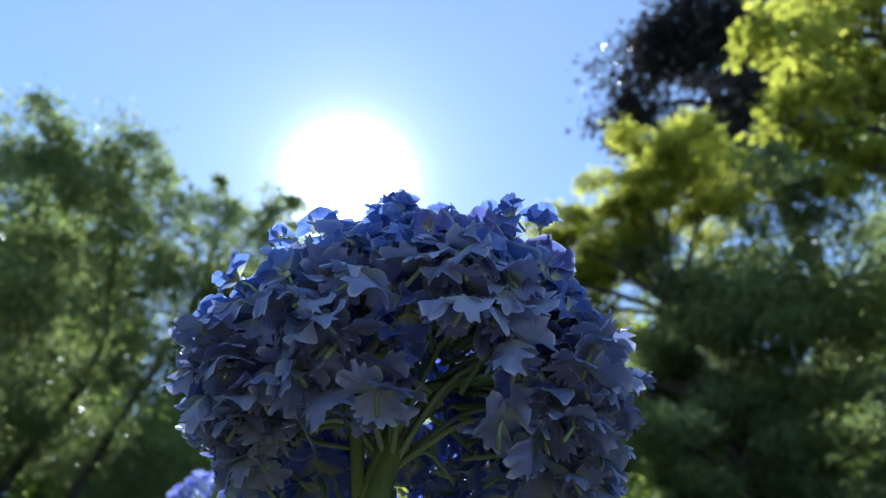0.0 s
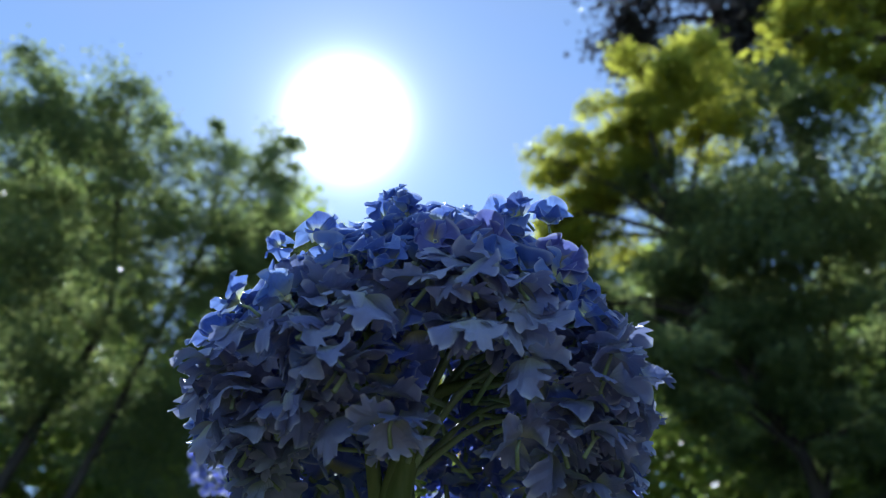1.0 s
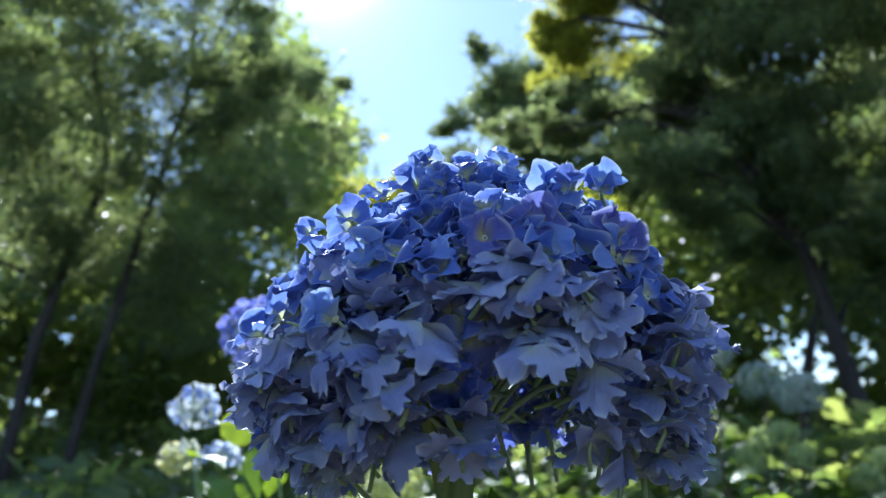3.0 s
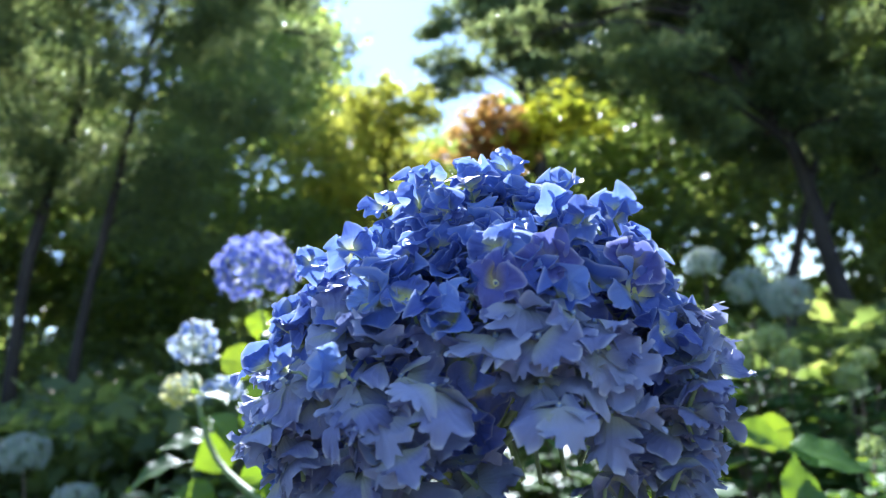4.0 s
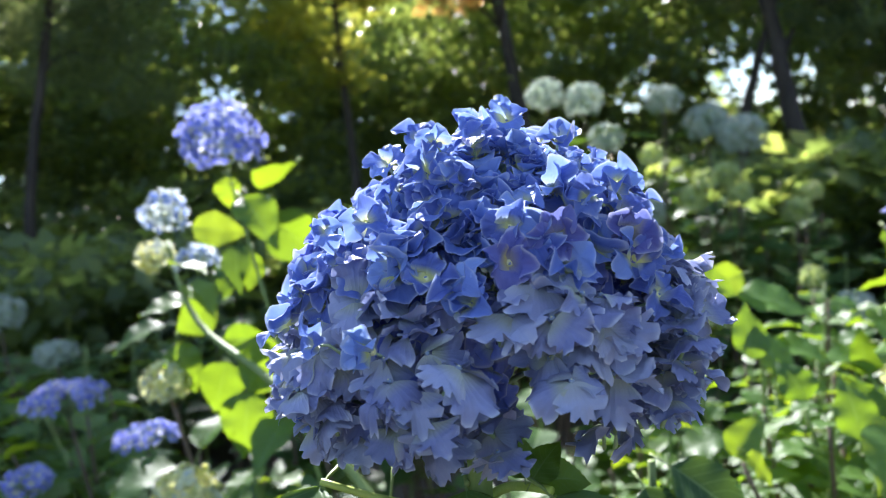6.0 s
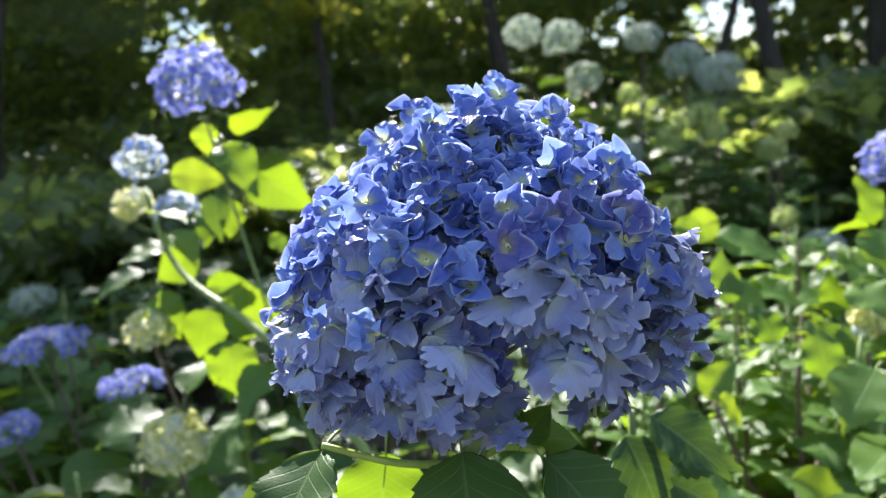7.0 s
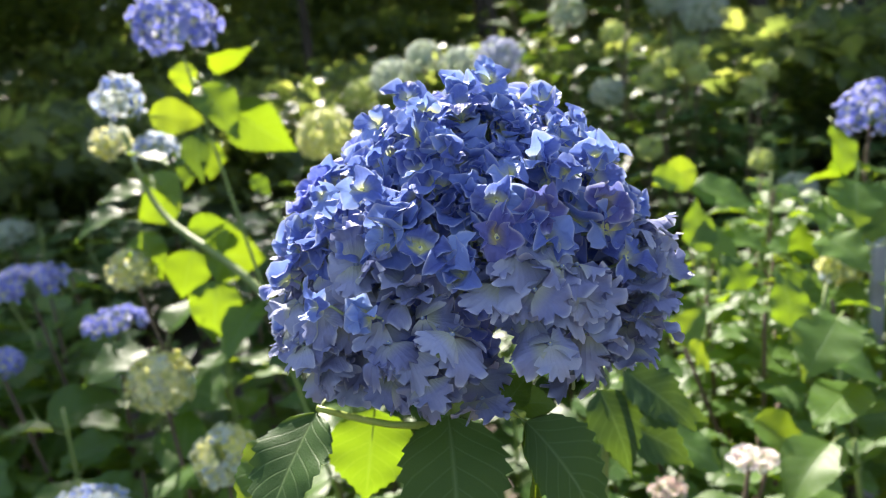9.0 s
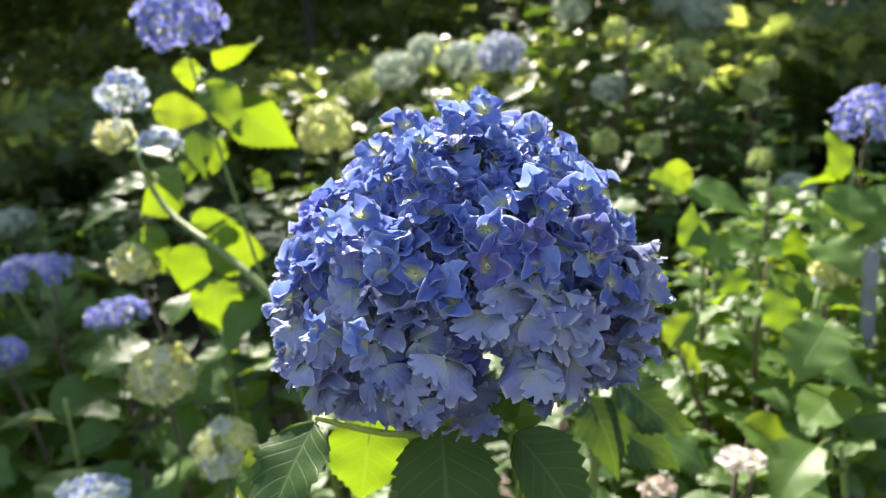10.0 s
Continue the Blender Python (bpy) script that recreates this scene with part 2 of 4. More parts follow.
YELLOW_LEAF = leaf_material("yellow_maple_leaf", ((0.22, 0.21, 0.03), (0.28, 0.26, 0.035), (0.32, 0.29, 0.04)),
                            ((0.50, 0.58, 0.03), (0.56, 0.60, 0.035), (0.62, 0.60, 0.04)), False, 0.5, 0.45, False)
WOODS = leaf_material("wood_leaf", ((0.08, 0.12, 0.06), (0.11, 0.155, 0.07), (0.14, 0.19, 0.085)),
                      ((0.22, 0.30, 0.06), (0.36, 0.46, 0.08), (0.56, 0.62, 0.12)), False, 0.55, 0.40, False)
BARK = plain_material("tree_bark", [(0.3, (0.024, 0.019, 0.016)), (0.7, (0.085, 0.070, 0.056))], 9, 0.9, 0.8, (1, 1, 0.25), 0.02)
SOIL = plain_material("leaf_litter_soil", [(0.3, (0.055, 0.044, 0.033)), (0.7, (0.15, 0.125, 0.095))], 3, 0.95, 0.8, dist=0.03)
STAKE = plain_material("weathered_plastic", [(0.3, (0.20, 0.22, 0.25)), (0.7, (0.32, 0.34, 0.37))], 40, 0.5, 0.1, dist=0.001)


# ---- mesh helpers ----
def sheet_mesh(name, verts, faces, mats, uvs=None, slots=None, smooth=True):
    me = bpy.data.meshes.new(name)
    me.from_pydata([tuple(v) for v in verts], [], faces)
    for m in mats:
        me.materials.append(m)
    if uvs is not None:
        layer = me.uv_layers.new(name="UVMap")
        idx = np.empty(len(me.loops), dtype=np.int32)
        me.loops.foreach_get("vertex_index", idx)
        layer.data.foreach_set("uv", np.asarray(uvs, dtype=np.float32)[idx].ravel())
    if slots is not None:
        me.polygons.foreach_set("material_index", slots)
    me.polygons.foreach_set("use_smooth", [smooth] * len(me.polygons))
    me.update()
    return me


def part(name, me, parent, m=None, label=""):
    ob = new(name, me)
    ob.parent = parent
    if m is not None:
        ob.matrix_basis = m
    if label:
        ob["label"] = label
    return ob


def tube(points, r0, r1, sides=8, taper=1.0):
    """Verts and faces of a round, tapering stalk along the points, closed at both ends."""
    pts = [Vector(p) for p in points]
    verts, faces = [], []
    side = Vector((1, 0, 0))
    for i, p in enumerate(pts):
        way = (pts[min(i + 1, len(pts) - 1)] - pts[max(i - 1, 0)]).normalized()
        side = (side - way * side.dot(way))
        if side.length < 1e-4:
            side = way.orthogonal()
        side.normalize()
        up = way.cross(side)
        k = (i / max(1, len(pts) - 1)) ** taper
        r = r0 + (r1 - r0) * k
        for j in range(sides):
            a = 2 * math.pi * j / sides
            verts.append(p + side * (r * math.cos(a)) + up * (r * math.sin(a)))
    for i in range(len(pts) - 1):
        for j in range(sides):
            a, b = i * sides + j, i * sides + (j + 1) % sides
            faces.append((a, b, b + sides, a + sides))
    faces.append(tuple(reversed(range(sides))))
    faces.append(tuple(range((len(pts) - 1) * sides, len(pts) * sides)))
    return verts, faces


def joined(pieces):
    verts, faces = [], []
    for v, f in pieces:
        k = len(verts)
        verts += list(v)
        faces += [tuple(i + k for i in q) for q in f]
    return verts, faces


def bend(points, steps):
    """A smooth curve through a few points."""
    pts = [Vector(p) for p in points]
    out = []
    for i in range(len(pts) - 1):
        p0, p1, p2, p3 = pts[max(i - 1, 0)], pts[i], pts[i + 1], pts[min(i + 2, len(pts) - 1)]
        for s in range(steps):
            t = s / steps
            out.append(0.5 * ((2 * p1) + (p2 - p0) * t + (2 * p0 - 5 * p1 + 4 * p2 - p3) * t * t + (3 * p1 - p0 - 3 * p2 + p3) * t ** 3))
    out.append(pts[-1])
    return out


def facing(place, normal, tip, size=1.0):
    """A pose whose z is the normal and whose y leans towards tip."""
    z = Vector(normal).normalized()
    y = Vector(tip) - z * Vector(tip).dot(z)
    if y.length < 1e-4:
        y = z.orthogonal()
    y.normalize()
    x = y.cross(z)
    m = Matrix((x, y, z)).transposed().to_4x4()
    return Matrix.Translation(place) @ m @ Matrix.Scale(size, 4)


rng = random.Random(7)


# ---- sepals, eyes and florets ----
def sepal_grid(seed, length, width, cols, rows, teeth, cup, fold, ripple):
    """A sepal of a small far floret."""
    r = random.Random(seed)
    ph, ph2, skew = r.uniform(0, 6), r.uniform(0, 6), r.uniform(-0.12, 0.12)
    fan = radians(r.uniform(52, 64))
    wide = 0.5 * width / (length * 0.82)
    verts, uvs, faces = [], [], []
    for j in range(rows + 1):
        v = j / rows
        half = 0.82 * wide * length * v + 0.0006
        for i in range(cols + 1):
            u = -1 + 2 * i / cols
            reach = length * v * (1 - 0.17 * abs(u) ** 4 + 0.4 * skew * u)
            if j == rows:
                reach *= 1 + teeth * (0.5 if i % 2 else -0.4) + 0.04 * math.sin(u * 4.2 + ph2)
            x = reach * math.sin(u * fan) * wide / math.sin(fan) * 0.82 + 0.0006 * u
            y = reach * (0.25 * v + (1 - 0.25 * v) * math.cos(u * fan * 0.85))
            z = length * cup * v * v + fold * abs(u) ** 1.6 * half
            z += ripple * length * v * (math.sin(u * 3.1 + ph) * 0.5 + math.sin(u * 5.3 + v * 4 + ph2) * 0.35 * abs(u))
            verts.append((x, y, z))
            uvs.append((0.5 + 0.5 * u, v))
    for j in range(rows):
        for i in range(cols):
            a = j * (cols + 1) + i
            faces.append((a, a + 1, a + cols + 2, a + cols + 1))
    return verts, uvs, faces


def broad_sepal(seed, length, width, teeth, depth, curl, camber, wave, lip):
    """One broad, roundish sepal, its base at the origin: toothed round its outer edge, curled along its length (degrees), hollowed across, with a waved and turned margin."""
    r = random.Random(seed)
    spokes, rings = 36, 5
    ph, ph2, ph3, skew = r.uniform(0, 6.3), r.uniform(0, 6.3), r.uniform(0, 6.3), r.uniform(-0.10, 0.10)
    waves, point = r.choice((2, 3, 3, 4)), r.uniform(-0.06, 0.14)
    # how far the outline reaches from the sepal's middle, from the base (spoke 0) round to the tip and back
    outline = []
    for i in range(spokes):
        a = 2 * math.pi * i / spokes
        k = abs(math.sin(a / 2))
        reach = 1.0 - 0.10 * max(0.0, math.cos(a)) ** 6 - 0.10 * max(0.0, math.cos(a + 0.75)) ** 4 - 0.10 * max(0.0, math.cos(a - 0.75)) ** 4
        reach += point * k ** 14 + skew * math.sin(a) + 0.035 * math.sin(3 * a + ph3)
        outline.append(reach)
    if teeth:
        at = spokes * 0.24
        while at < spokes * 0.78:
            outline[int(round(at)) % spokes] -= depth * r.uniform(0.4, 1.3)
            at += spokes * 0.54 / teeth * r.uniform(0.6, 1.5)
    # the bent midrib, stepped off in small lengths
    rib, y, z = [(0.0, 0.0)], 0.0, 0.0
    for k in range(44):
        a = radians(curl * (k / 40) ** 1.25)
        y, z = y + math.cos(a) * length * 1.4 / 44, z + math.sin(a) * length * 1.4 / 44
        rib.append((y, z))
    verts, uvs, faces = [], [], []
    for j in range(rings + 1):
        rho = (0.0, 0.34, 0.62, 0.82, 0.93, 1.0)[j]
        for i in range(spokes if j else 1):
            a = 2 * math.pi * i / spokes
            d = rho * (0.8 + (outline[i] - 0.8) * (1.0 if j == rings else 0.55 if j == rings - 1 else 0.25)) if j else 0.0
            x, along = 0.5 * width * d * math.sin(a), 0.5 - 0.5 * d * math.cos(a)
            x *= 0.62 + 0.38 * min(1.0, 2.6 * max(0.0, along))
            way = max(0.0, min(43.0, along / 1.4 * 44))
            k = int(way)
            y = rib[k][0] + (rib[k + 1][0] - rib[k][0]) * (way - k)
            z = rib[k][1] + (rib[k + 1][1] - rib[k][1]) * (way - k)
            free = rho ** 3 * min(1.0, max(0.0, along) * 1.6)
            z += camber * x * x / width
            z += wave * length * free * math.sin(waves * a + ph) + 0.30 * wave * length * free * math.sin(7 * a + ph2)
            z += lip * length * rho ** 7 * min(1.0, max(0.0, along) * 1.5)
            z += 0.02 * length * math.sin(x / width * 22 + ph3) * along - 0.03 * length * max(0.0, 1 - abs(x) / width * 9) * along
            verts.append((x, y, z))
            uvs.append((0.5 + x / width, min(1.0, max(0.0, along))))
    for i in range(spokes):
        k = (i + 1) % spokes
        faces.append((0, 1 + k, 1 + i))
        for j in range(rings - 1):
            b = 1 + j * spokes
            faces.append((b + i, b + k, b + spokes + k, b + spokes + i))
    return verts, uvs, faces


def sepal_set(mat, count, seed, shape):
    out = []
    for k in range(count):
        v, uv, f = broad_sepal(seed + k, *shape(random.Random(seed * 3 + k)))
        out.append(sheet_mesh("sepal", v, f, [mat], uv))
        GRIDS[out[-1].name] = (f, uv)
    return out


GRIDS = {}
# cupped sepals of the crown: nearly smooth, tips turned out; awning-like ones of the flanks: toothed, arching over and hanging
CUPPED = sepal_set(BLUE, 20, 100, lambda r: (0.0112 * r.uniform(0.9, 1.15), 0.0122 * r.uniform(0.88, 1.18), r.choice((0, 0, 3, 4)), 0.16, r.uniform(-120, 5), r.uniform(-0.4, 1.7),
                                            r.uniform(0.12, 0.27), r.uniform(-0.20, 0.14)))
OPEN = sepal_set(INDIGO_SHADED, 10, 200, lambda r: (0.0108 * r.uniform(0.9, 1.1), 0.0120 * r.uniform(0.88, 1.14), r.choice((0, 3)), 0.1, r.uniform(-70, 30), r.uniform(0.2, 1.2),
                                         r.uniform(0.16, 0.28), r.uniform(-0.18, 0.05)))
AWNING = sepal_set(LAVENDER, 20, 300, lambda r: (0.0126 * r.uniform(0.88, 1.2), 0.0150 * r.uniform(0.85, 1.2), r.choice((5, 6, 7, 8)), r.uniform(0.26, 0.48), r.uniform(-85, 30), r.uniform(-1.2, 0.8),
                                                r.uniform(0.08, 0.20), r.uniform(-0.12, 0.12)))


def ball(centre, r, rings=5, sides=8, squash=1.0):
    verts, faces = [Vector(centre) + Vector((0, 0, -r * squash))], []
    for i in range(1, rings):
        a = math.pi * i / rings
        for j in range(sides):
            b = 2 * math.pi * j / sides
            verts.append(Vector(centre) + Vector((r * math.sin(a) * math.cos(b), r * math.sin(a) * math.sin(b), -r * squash * math.cos(a))))
    verts.append(Vector(centre) + Vector((0, 0, r * squash)))
    for j in range(sides):
        faces.append((0, 1 + (j + 1) % sides, 1 + j))
        top = 1 + (rings - 2) * sides
        faces.append((top + j, top + (j + 1) % sides, len(verts) - 1))
    for i in range(rings - 2):
        for j in range(sides):
            a, b = 1 + i * sides + j, 1 + i * sides + (j + 1) % sides
            faces.append((a, b, b + sides, a + sides))
    return verts, faces


def eye_mesh(kind, stalk):
    """The bud at a floret's middle on its thin stalk."""
    bud = ball((0, 0, 0.0006), 0.0014 if kind == 0 else 0.0009, 6, 10, 0.8)
    tip = ball((0, 0, 0.0015 if kind == 0 else 0.0011), 0.0006 if kind == 0 else 0.0004, 4, 8, 0.7)
    pedicel = tube([(0, 0, 0), (0.001, 0.0005, -0.4 * stalk), (0.004, -0.002, -stalk)], 0.0005, 0.0007, 6)
    v, f = joined([bud, tip, pedicel])
    slots = [0] * len(bud[1]) + [1] * len(tip[1]) + [2] * len(pedicel[1])
    return sheet_mesh("floret", v, f, [EYE if kind == 0 else EYE_BLUE, EYE_BLUE if kind == 0 else EYE, STALK], None, slots)


EYES = [eye_mesh(0, 0.012), eye_mesh(1, 0.007), eye_mesh(0, 0.010)]


def big_floret(parent, place, normal, tip, size, open_angle, sepals=None):
    """One floret of the near flower head: an eye on its stalk with four loose sepals."""
    fl = part("floret", EYES[1] if sepals is AWNING else rng.choice(EYES), parent, facing(place, normal, tip, size))
    turn0 = rng.uniform(-12, 12)
    for q in range(4):
        lift = open_angle + rng.uniform(-28, 28)
        m = pose(0, 0, 0, 0, 0, 90 * q + turn0 + rng.uniform(-9, 9)) @ pose(0, -0.0002, 0.0002 + 0.0005 * (q % 2), lift, rng.uniform(-14, 14), 0)
        part("sepal", rng.choice(sepals or CUPPED), fl, m @ Matrix.Diagonal((rng.uniform(0.86, 1.12), rng.uniform(0.86, 1.12), 1, 1)))
    return fl


def joined_florets(parent, specs):
    """The florets at the back and inside of the head, in one mesh."""
    verts, uvs, faces, slots = [], [], [], []
    for place, normal, tip, size, open_angle, sepals in specs:
        m = facing(place, normal, tip, size)
        for q in range(4):
            me = rng.choice(sepals)
            n = m @ pose(0, 0, 0, 0, 0, 90 * q + rng.uniform(-15, 15)) @ pose(0, 0.0011, 0.0005, open_angle + rng.uniform(-22, 22), rng.uniform(-14, 14), 0)
            k = len(verts)
            verts += [n @ v.co for v in me.vertices]
            grid = GRIDS[me.name]
            uvs += grid[1]
            faces += [tuple(i + k for i in f) for f in grid[0]]
            slots += [0] * len(grid[0])
        stalk = tube([m @ Vector((0, 0, 0.0008)), m @ Vector((0.001, 0, -0.012)), m @ Vector((0.003, -0.002, -0.026))], 0.0011, 0.0009, 6)
        k = len(verts)
        verts += stalk[0]
        uvs += [(0.5, 0.0)] * len(stalk[0])
        faces += [tuple(i + k for i in f) for f in stalk[1]]
        slots += [1] * len(stalk[1])
    return tagged(part("flower_core", sheet_mesh("flower_core", verts, faces, [BLUE_JOINED, STALK], uvs, slots), parent), kind="stuff")


def floret_arrays(seed, size, teeth=0.05):
    """A whole small floret in one sheet: four sepals and the eye."""
    r = random.Random(seed)
    verts, uvs, faces = [], [], []
    for q in range(4):
        g = sepal_grid(seed * 7 + q, 0.55 * size, 0.62 * size, 3, 3, teeth, r.uniform(-0.2, 0.3), 0.15, 0.1)
        m = pose(0, 0, 0, 0, 0, 90 * q + r.uniform(-10, 10)) @ pose(0, 0.04 * size, 0, r.uniform(0, 34), r.uniform(-10, 10), 0)
        k = len(verts)
        verts += [m @ Vector(p) for p in g[0]]
        uvs += g[1]
        faces += [tuple(i + k for i in f) for f in g[2]]
    n_sep = len(faces)
    bud = ball((0, 0, 0.05 * size), 0.08 * size, 4, 5)
    k = len(verts)
    verts += bud[0]
    uvs += [(0.5, 0.0)] * len(bud[0])
    faces += [tuple(i + k for i in f) for f in bud[1]]
    return verts, uvs, faces, [0] * n_sep + [1] * (len(faces) - n_sep)


FLORETS = {}


def small_floret(mat, seed):
    key = (mat.name, seed)
    if key not in FLORETS:
        v, uv, f, s = floret_arrays(seed + 40, 0.030)
        FLORETS[key] = sheet_mesh("floret", v, f, [mat, EYE], uv, s)
    return FLORETS[key]


def dome_ways(n, low, seed):
    """Even directions over a ball, from the top down to the height low (-1 to 1)."""
    r = random.Random(seed)
    out = []
    for i in range(n):
        z = 1 - (1 - low) * (i + 0.5) / n
        a = i * 2.39996 + r.uniform(-0.25, 0.25)
        s = math.sqrt(max(0, 1 - z * z))
        out.append(Vector((s * math.cos(a), s * math.sin(a), z)))
    return out


def small_head(plant, place, radius, mat, seed, squash=0.8, low=-0.45, split=True, label="", fine=1.0):
    """A flower head some way off: branches with many small florets over a dome."""
    r = random.Random(seed)
    n = max(14, int((radius / (0.0125 * fine)) ** 2 * (3.6 if mat in (CREAM, YELLOW) else 2.4) * (1 - low) / 1.45))
    ways = dome_ways(n, low, seed)
    centre = Vector(place)
    spokes = [tube([(0, 0, -radius * 0.55), w * radius * 0.5 + Vector((0, 0, -0.1 * radius)), Vector((w.x, w.y, w.z * squash)) * radius * 0.9], 0.0022, 0.0012, 5)
              for w in ways[::max(1, n // 14)]]
    v, f = joined(spokes)
    if split:
        head = part("flower_head", sheet_mesh("flower_head", v, f, [STALK]), plant, Matrix.Translation(centre), label)
        for w in ways:
            d = Vector((w.x, w.y, w.z * squash)) * radius * r.uniform(0.86, 1.06)
            nrm = (Vector((w.x, w.y, w.z / squash)).normalized() + Vector((r.uniform(-0.4, 0.4), r.uniform(-0.4, 0.4), r.uniform(-0.2, 0.4)))).normalized()
            part("floret", small_floret(mat, r.randrange(4)), head, facing(d, nrm, (r.uniform(-1, 1), r.uniform(-1, 1), r.uniform(-1, 1)), fine * r.uniform(0.8, 1.1)))
        return head
    verts, uvs, faces, slots = list(v), [(0.5, 0.0)] * len(v), list(f), [1] * len(f)
    for w in ways:
        d = Vector((w.x, w.y, w.z * squash)) * radius * r.uniform(0.86, 1.06)
        nrm = (w + Vector((r.uniform(-0.4, 0.4), r.uniform(-0.4, 0.4), r.uniform(-0.2, 0.4)))).normalized()
        m = facing(d, nrm, (r.uniform(-1, 1), r.uniform(-1, 1), r.uniform(-1, 1)), fine * r.uniform(0.8, 1.1))
        a = floret_arrays(r.randrange(6), 0.030)
        k = len(verts)
        verts += [m @ Vector(p) for p in a[0]]
        uvs += a[1]
        faces += [tuple(i + k for i in q) for q in a[2]]
        slots += a[3]
    return part("flower_head", sheet_mesh("flower_head", verts, faces, [mat, STALK], uvs, slots), plant, Matrix.Translation(centre), label)


# ---- leaves ----
def leaf_mesh(seed, rows, cols, width=0.66, mat=None, bite=1.0):
    """A hydrangea leaf one unit long: oval, pointed, toothed edge, folded along its rib, on a short stalk."""
    r = random.Random(seed)
    fold, arch, wave, ph = r.uniform(0.08, 0.34), r.uniform(0.05, 0.32), r.uniform(0.012, 0.045), r.uniform(0, 6)
    curl = r.uniform(-0.5, 1.5)
    verts, uvs, faces = [], [], []
    for j in range(rows + 1):
        v = j / rows
        half = 0.5 * width * max(0.012, math.sin(math.pi * v ** 0.74)) ** (0.72 + 0.45 * v)
        for i in range(cols + 1):
            u = -1 + 2 * i / cols
            edge = 1.0
            if abs(u) > 0.99 and 0 < j < rows:
                edge = 1 + 0.03 * bite if j % 2 else 1 - 0.025 * bite
            x = u * half * edge
            y = v + (0.02 * bite ** 0.5 if abs(u) > 0.99 and j % 2 else 0) - 0.05 * abs(u) * math.sin(math.pi * v)
            z = fold * abs(x) - arch * v * v + wave * math.sin(v * 17 + ph + (2 if u > 0 else 0)) * abs(u) ** 1.5 - 0.12 * curl * v ** 5
            verts.append((x, y, z))
            uvs.append((0.5 + 0.5 * u, v))
    for j in range(rows):
        for i in range(cols):
            a = j * (cols + 1) + i
            faces.append((a, a + 1, a + cols + 2, a + cols + 1))
    n = len(faces)
    st = tube([(0, -0.24, -0.05), (0, -0.1, -0.012), (0, 0.03, -0.012), (0, 0.30, 0.0 - arch * 0.09 - 0.006)], 0.016, 0.004, 5)
    k = len(verts)
    verts += st[0]
    uvs += [(0.5, 0.5)] * len(st[0])
    faces += [tuple(i + k for i in f) for f in st[1]]
    return sheet_mesh("leaf", verts, faces, [mat or LEAF, STEM], uvs, [0] * n + [1] * len(st[1]))


LEAVES = [leaf_mesh(k, 26, 8, w) for k, w in enumerate((0.72, 0.82, 0.76, 0.86, 0.68))]
LEAVES_SHADED = [leaf_mesh(40 + k, 22, 10, w, SHADED_LEAF, 2.4) for k, w in enumerate((0.68, 0.64, 0.72))]
LEAVES_LOW = [leaf_mesh(20 + k, 9, 4, w, SHADED_LEAF) for k, w in enumerate((0.68, 0.80, 0.74, 0.84))]


def add_leaf(plant, place, tip, normal, length, fine=True, label=""):
    """A leaf whose blade starts at place."""
    return part("leaf", rng.choice(LEAVES_SHADED if fine == "dark" else LEAVES if fine else LEAVES_LOW), plant, facing(place, normal, tip, length), label)


def shoot(plant, base, top, pairs, length, woody=0.5, fine=True, seed=0, sway=0.05, radius=0.0045, skip=0):
    """A stem from the ground to top with pairs of opposite leaves, each pair turned against the next."""
    r = random.Random(seed)
    b, t = Vector(base), Vector(top)
    mid = b.lerp(t, 0.55) + Vector((r.uniform(-sway, sway), r.uniform(-sway, sway), 0))
    curve = bend([b, mid, t], 6)
    v, f = tube(curve, radius * 1.3, radius * 0.55, 7)
    part("stem", sheet_mesh("stem", v, f, [WOODY if woody > 0.5 else STEM]), plant)
    a = r.uniform(0, math.pi)
    step = length * 0.62
    for k in range(skip, skip + pairs):
        back = 0.02 + 0.12 * length + k * step
        total, p = 0.0, curve[-1]
        for i in range(len(curve) - 1, 0, -1):
            seg = (curve[i] - curve[i - 1]).length
            if total + seg >= back:
                p = curve[i].lerp(curve[i - 1], (back - total) / seg)
                break
            total += seg
        a += math.pi / 2 + r.uniform(-0.3, 0.3)
        for s in (0, math.pi):
            ang = a + s + r.uniform(-0.25, 0.25)
            out = Vector((math.cos(ang), math.sin(ang), r.uniform(-0.25, 0.35)))
            wild = 0.45 if fine else 0.24
            nrm = Vector((-math.cos(ang) * 0.25 + r.uniform(-wild, wild), -math.sin(ang) * 0.25 + r.uniform(-wild, wild), 1))
            size = length * r.uniform(0.75, 1.12) * (0.75 if k == 0 else 1)
            add_leaf(plant, p + out.normalized() * (0.24 * size), out, nrm, size, fine)


def plant_at(x, y, label, group=""):
    p = new("hydrangea")
    p.location = (x, y, 0)
    return tagged(p, label, "hydrangea", group)


class Local:
    """Lets a plant's parts be given in world places."""

    def __init__(self, plant):
        self.plant, self.off = plant, Vector(plant.location)

    def __call__(self, p):
        return Vector(p) - self.off


# ---- ground ----
def make_ground():
    bm = bmesh.new()
    bmesh.ops.create_grid(bm, x_segments=60, y_segments=60, size=1.0)
    for v in bm.verts:
        d = max(abs(v.co.x), abs(v.co.y))
        k = 6 * d + 1500 * d ** 6
        s = k / d if d > 1e-6 else 0
        v.co = Vector((v.co.x * s, v.co.y * s, 0))
        v.co.z = 0.05 * noise.noise(v.co * 0.6) - 0.03
    me = bpy.data.meshes.new("ground")
    bm.to_mesh(me)
    bm.free()
    me.materials.append(SOIL)
    tagged(new("ground", me), "dry sandy brown soil strewn with leaf litter", "ground", kind="structure")


make_ground()


